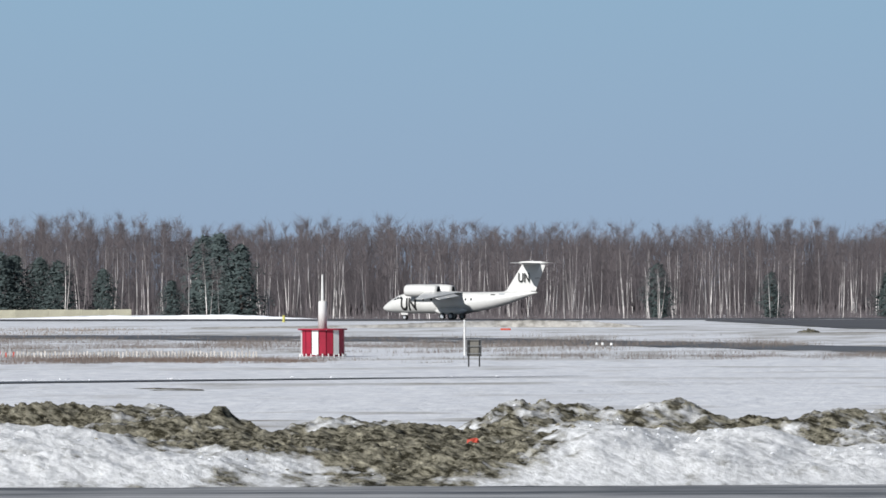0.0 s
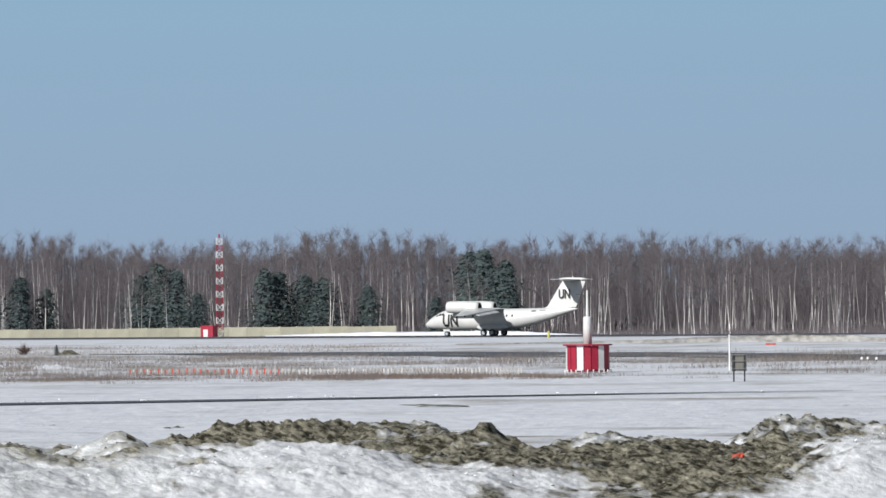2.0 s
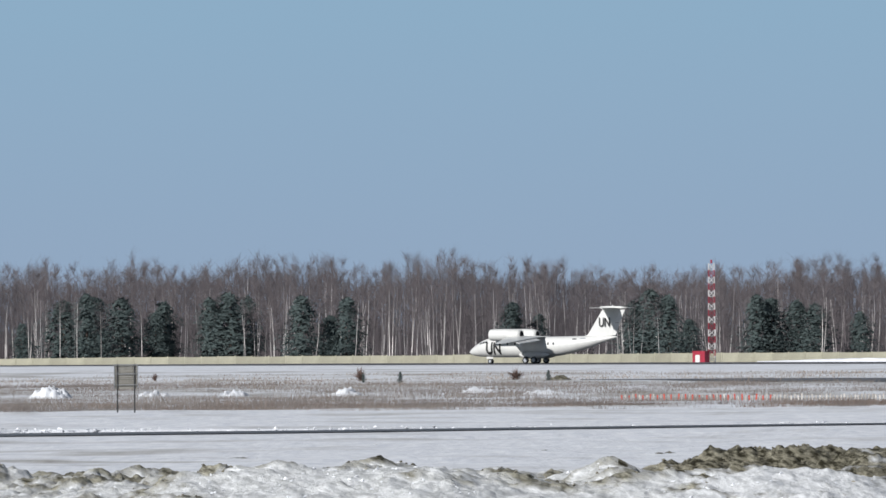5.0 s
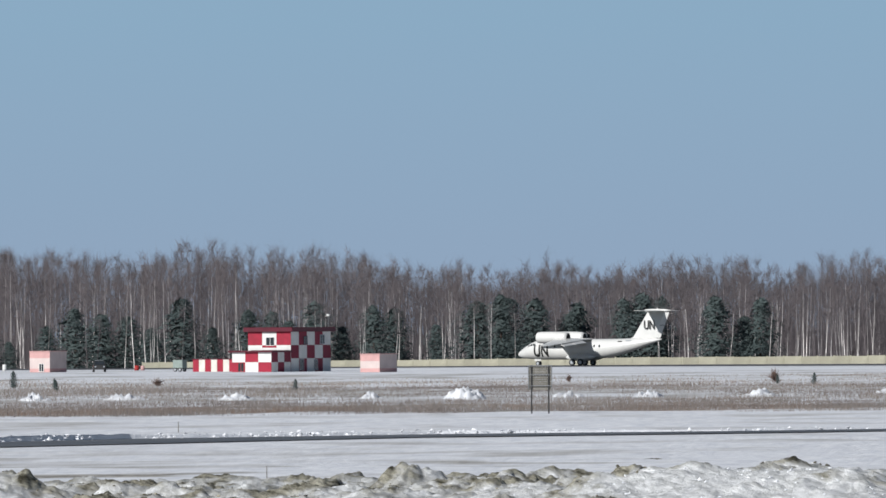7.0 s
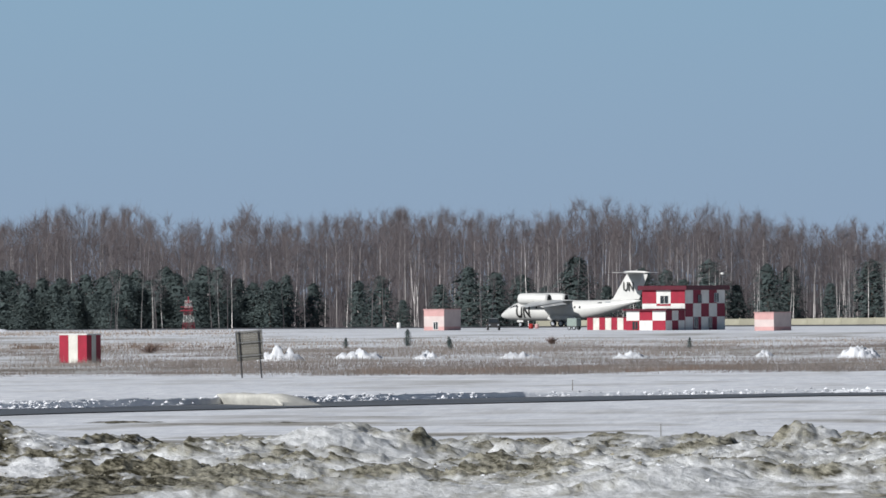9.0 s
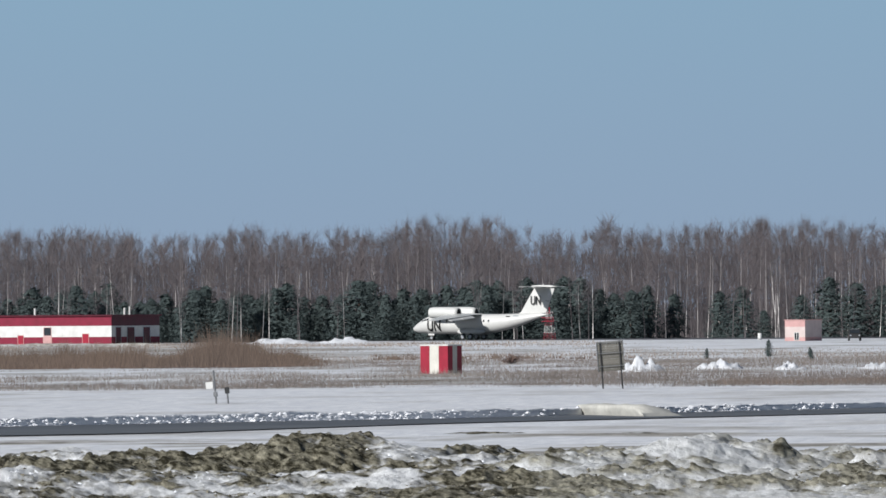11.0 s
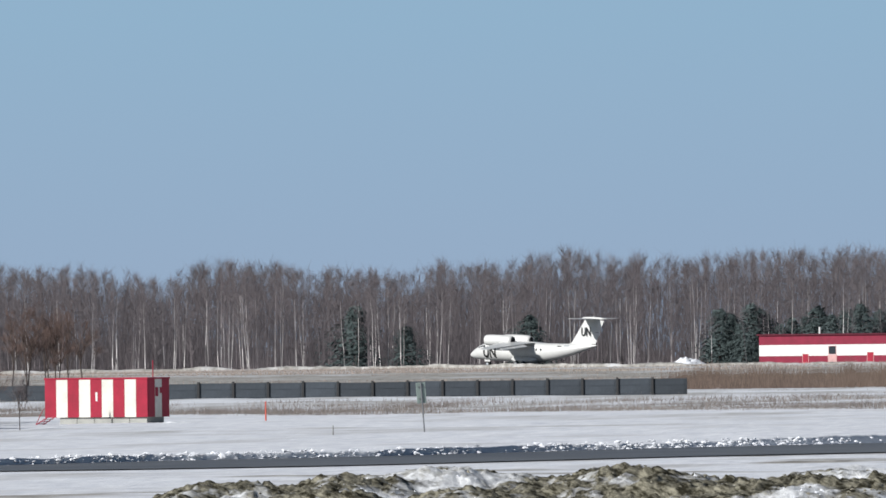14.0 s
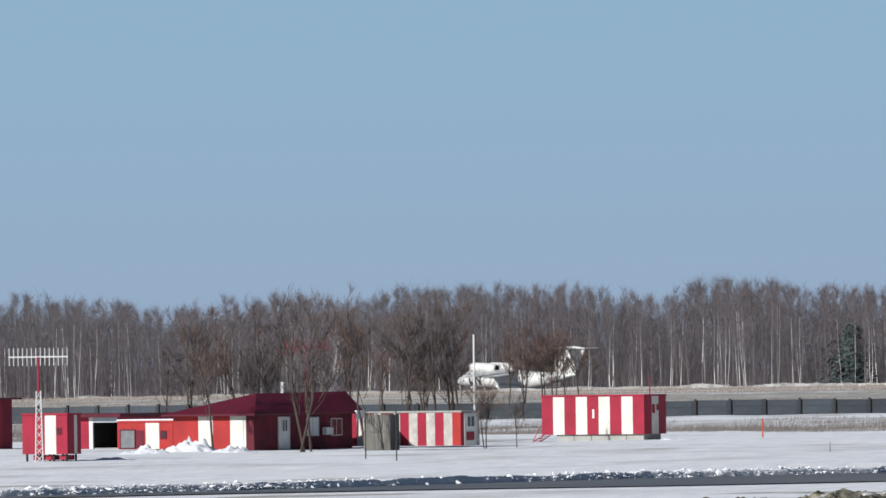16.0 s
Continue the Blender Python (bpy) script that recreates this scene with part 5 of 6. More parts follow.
def plank_hut():
    t = empty("plank_hut", stand(-221.8, 930), "small hut of weathered grey upright boards", "hut")
    part("body", block(-2.1, -0.05, 0.05, 1.0, 0, 2.25), M_WOOD, t)
    for i in range(14):
        h = 2.3 + 0.06 * math.sin(i * 2.3)
        part("board", block(-2.1 + i * 0.15, -2.1 + i * 0.15 + 0.138, 0.0, 0.05, 0.03, h), M_WOOD, t)
    for i in range(6):
        part("board", block(-0.05, 0.0, 0.055 + i * 0.15, 0.055 + i * 0.15 + 0.138, 0.03, 2.28 + 0.05 * math.sin(i * 1.7)), M_WOOD, t)
    part("rail", block(-2.15, 0.02, -0.04, 0.0, 1.15, 1.25), M_WOOD, t)


plank_hut()


def red_house():
    t = empty("red_roofed_house", stand(-231.08, 949), "low red and white striped house with a dark red roof", "house")
    L, W, H = 6.6, 10.6, 2.35
    part("body", block(-L + 0.08, -0.08, 0.08, W - 0.08, 0, H), M_PLINTH, t)
    for x0, x1, q in ((-6.6, -4.55, M_ORANGE), (-4.55, -3.35, M_CREAM), (-3.35, -1.95, M_ORANGE), (-1.95, -0.65, M_CREAM), (-0.65, 0.0, M_OLD_SHADED_RED)):
        part("wall_panel", block(x0 + 0.005, x1 - 0.005, 0, 0.08, 0, H), q, t)
    # the right wall's shade is put into its colour, a darker red
    facing("wall_panel", -0.08, 0, 0.082, W - 0.082, 0, H, (M_OLD_SHADED_RED, M_OLD_SHADED_RED), t, (1, 7), True)
    facing("wall_panel", -L, -L + 0.08, 0.082, W - 0.082, 0, H, (M_RED, M_CREAM), t, (1, 7), True)
    bm = bmesh.new()
    o = 0.55
    pts = [(-L - o, -o, H), (o, -o, H), (o, W + o, H), (-L - o, W + o, H), (-1.5, 2.2, H + 1.3), (-1.0, W + o, H + 1.35)]
    low = [bm.verts.new((p[0], p[1], p[2] - 0.12)) for p in pts[:4]]
    v = [bm.verts.new(p) for p in pts]
    for q in ((0, 1, 4), (1, 2, 5, 4), (2, 3, 5), (3, 0, 4, 5)):
        bm.faces.new([v[i] for i in q])
    for i in range(4):
        bm.faces.new((low[i], low[(i + 1) % 4], v[(i + 1) % 4], v[i]))
    bm.faces.new(low[::-1])
    part("roof", bm, M_ROOF, t, "dark red sheet metal hipped roof")
    opening(t, 2.6, 3.7, 0.02, 0.05, 2.05, M_WHITE, M_CREAM, "door", True, False)
    opening(t, 2.9, 3.4, 0.07, 1.2, 1.9, M_GLASS, M_WHITE, "window", True)
    opening(t, 5.6, 6.8, 0.02, 0.9, 2.0, M_WHITE, M_ALU, "window", True)
    opening(t, 8.2, 9.3, 0.02, 0.9, 1.9, M_GLASS, M_ALU, "window", True)
    for x0 in (-4.4, -1.85):
        part("shutter", block(x0, x0 + 1.0, -0.03, -0.005, 0.12, 2.2), M_CREAM, t, "cream boarded panel")
    part("air_conditioner", block(0.05, 0.4, 7.2, 8.0, 0.9, 1.4, 0.03), M_WHITE, t)
    part("chimney", block(-3.0, -2.75, 6.8, 7.05, H + 0.8, H + 2.0, 0.03), M_WHITE, t)
    part("gable_trim", block(0.45, 0.6, W - 0.4, W + 0.6, H - 0.4, H + 0.1, 0.02), M_WHITE, t)


red_house()


def garage():
    t = empty("open_garage", stand(-240.1, 984), "low red garage with an open dark doorway", "garage")
    for x0, x1, q in ((-6.6, -2.75, M_RED), (-2.75, -2.45, M_WHITE), (-0.35, 0, M_RED)):
        part("wall_panel", block(x0, x1, 0, 0.12, 0, 2.1), q, t)
    part("lintel", block(-2.45, -0.35, 0, 0.12, 1.75, 2.1), M_ALU, t)
    part("wall_panel", block(-0.12, 0, 0.122, 6, 0, 2.1), M_RED, t)
    part("wall_panel", block(-6.6, -6.48, 0.122, 6, 0, 2.1), M_RED, t)
    # back wall and an added side sheet coloured near-black for the doorway's shade
    part("back_wall", block(-6.48, -0.12, 5.88, 6, 0, 2.1), M_HOLE, t)
    part("floor_slab", block(-6.48, -0.12, 0.13, 5.87, 0.0, 0.05), M_PLINTH, t)
    part("dark_inner_screen", block(-2.6, -2.5, 0.13, 5.8, 0.06, 2.05), M_HOLE, t)
    part("roof", block(-6.9, 0.3, -0.5, 6.2, 2.1, 2.35, 0.03), M_ROOF, t)


garage()
t_low = striped_box("low_orange_store", stand(-236.6, 972), 4.6, 4.0, 0, 1.75, 4, 3, "low orange-red store with snow on its roof", "shed", roof=M_ORANGE, mats=(M_ORANGE, M_ORANGE, M_CREAM, M_ORANGE))
part("roof_snow", block(-5.1, -0.2, 0.4, 3.8, 1.87, 1.98, 0.04), M_BANK, t_low, "thin melting snow")
opening(t_low, -4.35, -3.2, -0.01, 0.1, 1.25, M_STEEL, M_ROOF, "door", bars=False)
# a flat plate on the wall; the recess is only its darker colour
part("wall_recess", block(-3.1, -2.4, -0.02, -0.004, 0.1, 1.25), M_OLD_SHADED_RED, t_low)
opening(t_low, -0.95, -0.6, -0.01, 0.75, 1.15, M_GLASS, M_OLD_SHADED_RED)
t_drain = striped_box("red_clad_shed", stand(-249.4, 992), 4.5, 3.0, 0, 3.35, 3, 3, "red clad shed with a white drainpipe", "shed", roof=M_ROOF, mats=(M_CRIMSON, M_RED), over=0.5)
part("drainpipe", rod((0.06, -0.05, 0.2), (0.06, -0.05, 2.6), 0.06), M_WHITE, t_drain, "white drainpipe")
part("drainpipe_elbow", rod((0.06, -0.05, 2.6), (0.5, -0.4, 3.2), 0.06), M_WHITE, t_drain)
part("gutter", rod((-4.9, -0.55, 3.3), (0.55, -0.55, 3.3), 0.08), M_WHITE, t_drain, "white roof gutter")


def cabin():
    t = striped_box("wheeled_radio_cabin", stand(-243.78, 867), 3.4, 1.3, 0.45, 2.75, 4, 4, "red and white striped radio cabin on short legs", "cabin", mats=(M_RED, M_RED, M_CREAM, M_RED))
    for x in (-3.2, -2.2, -1.2, -0.25):
        for y in (0.2, 1.1):
            part("leg", rod((x, y, 0), (x, y, 0.46), 0.07), M_DARK, t)
    for x in (-2.8, -1.9, -0.8):
        part("undercarriage_beam", block(x, x + 0.5, 0.25, 1.05, 0.1, 0.4, 0.03), M_RED, t)
    part("sign", block(-0.8, -0.4, -0.03, -0.005, 1.6, 2.0), M_ROOF, t)


cabin()


def direction_aerial(m, z_boom, white, label, length=3.5, count=14, lattice=True):
    t = empty("radio_aerial", m, label, "aerial")
    q = M_WHITE if white else M_RED
    if lattice:
        bm = bmesh.new()
        for sx, sy in ((-1, -1), (1, -1), (1, 1), (-1, 1)):
            bar(bm, (sx * 0.22, sy * 0.22, 0), (sx * 0.13, sy * 0.13, 4.2), 0.035)
        for k in range(9):
            z = k * 0.47
            w = 0.22 - 0.09 * z / 4.2
            for a, b in (((-w, -w), (w, -w)), ((w, -w), (w, w)), ((w, w), (-w, w)), ((-w, w), (-w, -w))):
                bar(bm, (*a, z), (*b, z + 0.45), 0.02, n=4)
        part("lattice_mast", bm, M_WHITE, t)
    part("mast_pole", rod((0, 0, 0.0 if not lattice else 4.0), (0, 0, z_boom), 0.06), M_RED, t, "red mast pole")
    boom = part("boom", rod((-length / 2, 0, z_boom), (length / 2, 0, z_boom), 0.045), q, t)
    for i in range(count):
        x = -length / 2 + 0.05 + (length - 0.1) * i / (count - 1)
        part("element", rod((x, 0, z_boom - 0.52), (x, 0, z_boom + 0.52), 0.022, n=6), q, boom)


direction_aerial(Matrix.Translation(here(-245.7, 862)) @ pose(0, 0, 0, 0, 0, 12), 6.2, True, "white multi-element aerial on a short lattice mast")
direction_aerial(Matrix.Translation(here(-227.4, 985)) @ pose(0, 0, 0, 0, 0, 12), 6.6, False, "red boom aerial on a thin mast above the house", 2.9, 9, False)


# ---- beacon, masts, signs, posts ----
def drum_beacon():
    t = empty("striped_beacon_drum", Matrix.Translation(here(-8.06, 1178)), "red and white striped round beacon base with a white aerial column", "beacon")
    n, r = 18, 1.75
    for i in range(n):
        a0, a1 = i * math.tau / n, (i + 1) * math.tau / n
        bm = loft([[(rr * math.cos(a), rr * math.sin(a), z) for rr, a in ((r, a0 + 0.02), (r, a1 - 0.02), (r - 0.06, a1 - 0.02), (r - 0.06, a0 + 0.02))] for z in (0.12 + 0.03 * (i % 3), 2.1)])
        part("stripe_panel", bm, M_WHITE if i % 3 == 0 else M_RED, t)
    part("inner_drum", rod((0, 0, 0), (0, 0, 2.05), 1.6, n=28), M_RED, t)
    part("top_plate", rod((0, 0, 2.1), (0, 0, 2.22), 1.98, n=28), M_RED, t, "overhanging dark red top plate")
    part("aerial_column", loft([[(rr * math.cos(a), rr * math.sin(a), z) for a in [k * math.tau / 20 for k in range(20)]] for z, rr in ((2.2, 0.36), (4.3, 0.34), (4.42, 0.3), (4.45, 0.1))]), M_WHITE, t, "white aerial column", True)
    part("aerial_tip", rod((0, 0, 4.4), (0, 0, 6.55), 0.12, 0.07), M_WHITE, t)
    for i in range(24):
        a = i * math.tau / 24
        part("foot_peg", rod((1.85 * math.cos(a), 1.85 * math.sin(a), -0.1), (1.85 * math.cos(a), 1.85 * math.sin(a), 0.2), 0.05, n=5), M_WHITE, t)


drum_beacon()


def lattice_mast(name, m, high, wide, label, bands, top=0.75, thick=0.06):
    t = empty(name, m, label, "mast")
    step = high / bands
    for k in range(bands):
        bm = bmesh.new()
        z0, z1 = k * step, (k + 1) * step
        w0, w1 = (wide * (1 - (1 - top) * z / high) / 2 for z in (z0, z1))
        c = ((-1, -1), (1, -1), (1, 1), (-1, 1))
        for sx, sy in c:
            bar(bm, (sx * w0, sy * w0, z0), (sx * w1, sy * w1, z1), thick, n=4)
        for (ax, ay), (bx, by) in zip(c, c[1:] + c[:1]):
            bar(bm, (ax * w0, ay * w0, z0), (bx * w1, by * w1, z1), thick * 0.75, n=4)
            bar(bm, (bx * w0, by * w0, z0), (ax * w1, ay * w1, z1), thick * 0.75, n=4)
            bar(bm, (ax * w0, ay * w0, z0), (bx * w0, by * w0, z0), thick * 0.75, n=4)
        part("lattice_section", bm, M_RED if k % 2 == 0 else M_WHITE, t)
    return t


mast = lattice_mast("lattice_mast", stand(-33.07, 2449, 20), 17.6, 1.15, "tall red and white lattice mast by the runway", 16, 0.8, 0.035)
part("obstruction_lamp", rod((0, 0, 17.6), (0, 0, 18.2), 0.15), M_RED, mast)
hut = striped_box("mast_hut", stand(-33.55, 2446), 2.3, 1.8, 0, 2.9, 1, 1, "small red hut with a white sign at the mast's foot", "hut", mats=(M_RED, M_RED))
# this white plate is a sign at the upper left, not a door
part("door", block(-1.75, -0.95, -0.03, -0.005, 0.9, 2.35), M_WHITE, hut)
t_ped = lattice_mast("lattice_tower", stand(-123.7, 2330, 10), 4.6, 1.5, "short red and white lattice tower beyond the runway", 4, 0.5, 0.028)
part("platform", block(-1.05, 1.05, -0.9, 0.9, 2.9, 3.0), M_RED, t_ped)
part("platform_rail", block(-1.05, 1.05, -0.9, -0.85, 3.5, 3.58), M_RED, t_ped)
part("platform", block(-0.45, 0.45, -0.45, 0.45, 4.2, 4.26), M_RED, t_ped)
part("lamp_mast", rod((0, 0, 4.3), (0, 0, 5.2), 0.09), M_RED, t_ped)


def panel_board(m, wide, z0, z1, label, group, slats=12):
    """A dark slatted board on two steel legs, seen from behind."""
    t = empty("slatted_board", m, label, "sign board", group)
    for x in (-wide * 0.36, wide * 0.36):
        part("leg", rod((x, 0, -0.2), (x, 0, z1), 0.055, n=6), M_DARK, t)
    for i in range(slats):
        a, b = z0 + (z1 - z0) * i / slats, z0 + (z1 - z0) * (i + 0.96) / slats
        part("slat", block(-wide / 2, wide / 2, 0.06, 0.09, a, b), M_WOOD, t)
    for f in (0.18, 0.62, 0.98):
        part("rail", block(-wide / 2, wide / 2, -0.09, -0.06, z0 + (z1 - z0) * f - 0.05, z0 + (z1 - z0) * f), M_STEEL, t)
    for x in (-wide / 2, wide / 2 - 0.05):
        part("edge_strip", block(x, x + 0.05, 0.0, 0.06, z0, z1), M_STEEL, t)
    return t


panel_board(stand(-72.96, 1060, 18), 1.75, 1.75, 3.55, "dark slatted board on two steel legs in the snow", "slatted boards")
panel_board(stand(-119.4, 1030, 30) @ pose(0, 0, 0, 0, -4, 0), 1.9, 1.35, 3.45, "dark slatted board on two leaning legs in the snow", "slatted boards")
panel_board(stand(2.24, 1024, 20), 1.05, 0.75, 1.95, "small dark grey box board on two legs", "slatted boards", 1)


def pole(name, m, high, r, material, label, category="pole"):
    t = tagged(part(name, rod((0, 0, -0.2), (0, 0, high), r, r * 0.8), material), label, category)
    t.matrix_basis = m
    return t


pole("white_pole", Matrix.Translation(here(1.6, 1172)), 2.9, 0.09, M_WHITE, "slim white marker pole in the snow")
pole("white_pole", Matrix.Translation(here(-216.05, 975)), 7.3, 0.075, M_WHITE, "tall slim white pole behind the container")
pole("red_stake", Matrix.Translation(here(-196.47, 1006)), 1.35, 0.06, M_SIGNRED, "short red stake in the snow", "stake")
pole("thin_stake", Matrix.Translation(here(-223.5, 858)), 3.0, 0.04, M_DARK, "thin dark steel post in the snow", "stake")
pole("thin_stake", Matrix.Translation(here(-221.4, 842)), 2.9, 0.04, M_DARK, "thin dark steel post in the snow", "stake")
pole("thin_stake", Matrix.Translation(here(-191.9, 870)), 0.55, 0.03, M_WOOD, "short wooden stake in the snow", "stake")
pole("thin_stake", Matrix.Translation(here(-97.6, 905)), 0.6, 0.03, M_WOOD, "short wooden stake in the snow", "stake")
pole("thin_stake", Matrix.Translation(here(-91.6, 590)), 0.75, 0.02, M_WOOD, "thin wooden stake in the snow", "stake")


def sign_post():
    t = empty("road_sign", Matrix.Translation(here(-185.68, 878)) @ pose(0, 0, 0, 0, -4, 30), "grey-green sign seen from behind on a leaning post", "sign")
    part("post", rod((0, 0, -0.2), (0, 0, 3.0), 0.045), M_STEEL, t)
    part("sign_panel", block(-0.3, 0.3, 0.05, 0.08, 1.75, 3.0, 0.01), M_GREENSIGN, t)
    part("bracket", block(-0.2, 0.2, 0.0, 0.05, 2.0, 2.06), M_STEEL, t)
    part("bracket", block(-0.2, 0.2, 0.0, 0.05, 2.7, 2.76), M_STEEL, t)


sign_post()


def meter_post(b, d, high, boxed):
    t = empty("cable_post", Matrix.Translation(here(b, d)) @ pose(0, 0, 0, 0, -5, 0), "leaning cable post with a small box" if boxed else "short dark cable post", "post")
    part("post", rod((0, 0, -0.2), (0, 0, high), 0.06), M_STEEL, t)
    if boxed:
        part("meter_box", block(-0.55, -0.08, -0.1, 0.12, 0.95, 1.4, 0.02), M_WHITE, t, "white meter box")
        part("collar", block(-0.12, 0.12, -0.12, 0.12, 0.45, 0.75, 0.02), M_STEEL, t)
    else:
        part("cable_head", block(-0.14, 0.14, -0.1, 0.1, high - 0.4, high, 0.03), M_DARK, t)


meter_post(-146.41, 917, 2.1, True)
meter_post(-145.6, 916, 1.05, False)


def barrier():
    """A row of short red and white boards in the grass."""
    t = empty("striped_barrier", Matrix.Translation((0, 0, 0)), "long row of short red and white barrier boards in the grass", "barrier")
    me = [bpy.data.meshes.new("board") for _ in range(2)]
    for k in range(2):
        bm = block(-0.065, 0.065, -0.03, 0.03, 0, 0.5)
        bm.to_mesh(me[k])
        bm.free()
        me[k].materials.append((M_SIGNRED, M_OLDWHITE)[k])
    rng = random.Random(4)
    for i in range(112):
        b = -39.2 + i * 0.24
        p = here(b, 1192 - (b + 39) * 1.2)
        o = new("board", me[0] if i % 2 == 0 and b < -29 else me[1])
        o.parent = t
        o.matrix_basis = Matrix.Translation((p.x, p.y, p.z + rng.uniform(-0.1, 0.05))) @ pose(0, 0, 0, 0, rng.uniform(-6, 6), 0)
    return t


barrier()


# ---- fences ----
def fence(name, b0, b1, d0, d1, wide, high, label, slab, post, post_out, sink=0.0, lean=0.0):
    p, q = here(b0, d0), here(b1, d1)
    n = int((q - p).length / wide)
    t = empty(name, pose(0, 0, 0), label, "fence", kind="structure")
    ms, mp = bpy.data.meshes.new("panel"), bpy.data.meshes.new("post")
    bm = block(0.05, wide - 0.05, 0, 0.12, 0, high, 0.015)
    for k in range(1, 3):
        box(bm, 0.25, wide - 0.25, -0.04, 0.0, high * (k - 0.85) / 2 + 0.05, high * k / 2 - 0.12)
    bm.to_mesh(ms)
    bm.free()
    bm = block(-0.11, 0.11, -post_out, 0.16, -0.1, high + 0.12, 0.01)
    bm.to_mesh(mp)
    bm.free()
    ms.materials.append(slab)
    mp.materials.append(post)
    rng = random.Random(9)
    dr = (q - p).normalized()
    ang = math.degrees(math.atan2(dr.y, dr.x))
    for i in range(n):
        c = p + dr * (i * wide)
        z = float(land(c.x, c.y)) - sink
        m = Matrix.Translation((c.x, c.y, z + rng.uniform(-0.05, 0.05))) @ pose(0, 0, 0, rng.uniform(-1, 1) * lean, rng.uniform(-0.4, 0.4), ang)
        for nm, me in (("panel", ms), ("post", mp)):
            o = new(nm, me)
            o.parent = t
            o.matrix_basis = m
    return t


fence("concrete_fence", -100, -21, 2600, 2620, 3.0, 2.35, "long yellowed concrete panel fence before the wood", M_CONCRETE, M_CONCRETE, 0.06)
fence("dark_panel_fence", -262, -227, 1372, 1345, 3.2, 1.65, "dark grey panel fence with buttress posts", M_SLAB, M_DARK, 0.17, 0.08)
fence("dark_panel_fence", -227, -165.4, 1345, 1335, 3.2, 1.5, "dark grey panel fence with buttress posts", M_SLAB, M_DARK, 0.17, 0.08)


# ---- parked car, barrels ----
def car(m):
    t = empty("parked_car", m, "dark off-road car parked in the snow", "car")
    side = [(-2.0, 0.45), (-2.05, 0.95), (-1.2, 1.05), (-0.75, 1.62), (1.5, 1.65), (1.95, 1.0), (2.0, 0.45)]
    part("body", loft([[(x, y * (0.82 if z > 1.2 else 0.92), z) for x, z in side] for y in (-0.9, 0.9)]), M_DARK, t, "dark painted body")
    for y in (-1, 1):
        bm = bmesh.new()
        bm.faces.new([bm.verts.new((x, y * 0.8, z)) for x, z in ((-1.0, 1.12), (-0.65, 1.52), (1.35, 1.54), (1.7, 1.12))])
        part("side_window", bm, M_GLASS, t)
        for x in (-1.3, 1.25):
            wheel(t, "wheel", x, y * 0.82, 0.35, 0.35, 0.12)
        part("lamp", block(1.96, 2.03, y * 0.72 - 0.12, y * 0.72 + 0.12, 0.75, 0.95, 0.01), M_SIGNRED, t)
        part("headlamp", block(-2.08, -2.0, y * 0.62 - 0.12, y * 0.62 + 0.12, 0.7, 0.88, 0.01), M_ALU, t)
    bm = bmesh.new()
    bm.faces.new([bm.verts.new(p) for p in ((-1.22, -0.72, 1.1), (-1.22, 0.72, 1.1), (-0.8, 0.66, 1.58), (-0.8, -0.66, 1.58))])
    part("windscreen", bm, M_GLASS, t)
    part("roof_rack", block(-0.5, 1.3, -0.6, 0.6, 1.68, 1.72, 0.01), M_ALU, t)


car(stand(-102.95, 2122, 122))


def barrel(b, d, r, h, material, label):
    t = tagged(part("barrel", loft([[(rr * math.cos(a), rr * math.sin(a), z) for a in [k * math.tau / 14 for k in range(14)]] for z, rr in ((0, r), (h * 0.32, r), (h * 0.35, r * 1.05), (h * 0.38, r), (h * 0.64, r), (h * 0.67, r * 1.05), (h * 0.7, r), (h, r))]), material, None, "", True), label, "barrel")
    t.matrix_basis = Matrix.Translation(here(b, d))


barrel(-100.4, 2200, 0.35, 0.75, M_ORANGE, "small orange barrel standing in the snow")
barrel(-100.0, 2202, 0.3, 0.7, M_PINK, "small faded barrel standing in the snow")
barrel(-109.4, 2230, 0.3, 1.0, M_WHITE, "small white barrel standing in the snow")


# small things by the runway and the taxiway
pole("marker_post", Matrix.Translation(here(-10.7, 2120)), 1.0, 0.22, M_YELLOW, "short faded yellow marker post by the runway", "post")
red_bar = tagged(part("red_barrier_bar", block(-0.6, 0.6, -0.1, 0.1, 0.15, 0.38, 0.04), M_SIGNRED), "low red barrier bar lying on dirty snow", "barrier")
red_bar.matrix_basis = Matrix.Translation(here(4.4, 1706))
for i, (b, d) in enumerate(((10.6, 1290), (11.0, 1292), (11.6, 1285))):
    lamp = empty("taxiway_light", Matrix.Translation(here(b, d)), "small white taxiway light housing", "light", "taxiway lights")
    part("stem", rod((0, 0, -0.1), (0, 0, 0.3), 0.04), M_STEEL, lamp)
    part("housing", rod((0, 0, 0.28), (0, 0, 0.5), 0.13, 0.1), M_WHITE, lamp)


def crate_truck():
    t = empty("utility_trailer", stand(-97.3, 2120), "small dark green box trailer by the striped store", "trailer")
    part("box_body", block(-1.6, 0, 0, 1.4, 0.5, 1.7, 0.05), M_GREENSIGN, t)
    for x in (-1.2, -0.4):
        wheel(t, "wheel", x, 0.05, 0.3, 0.3, 0.1)
        wheel(t, "wheel", x, 1.35, 0.3, 0.3, 0.1)
    part("drawbar", rod((-1.6, 0.7, 0.5), (-2.4, 0.7, 0.35), 0.04), M_STEEL, t)


crate_truck()


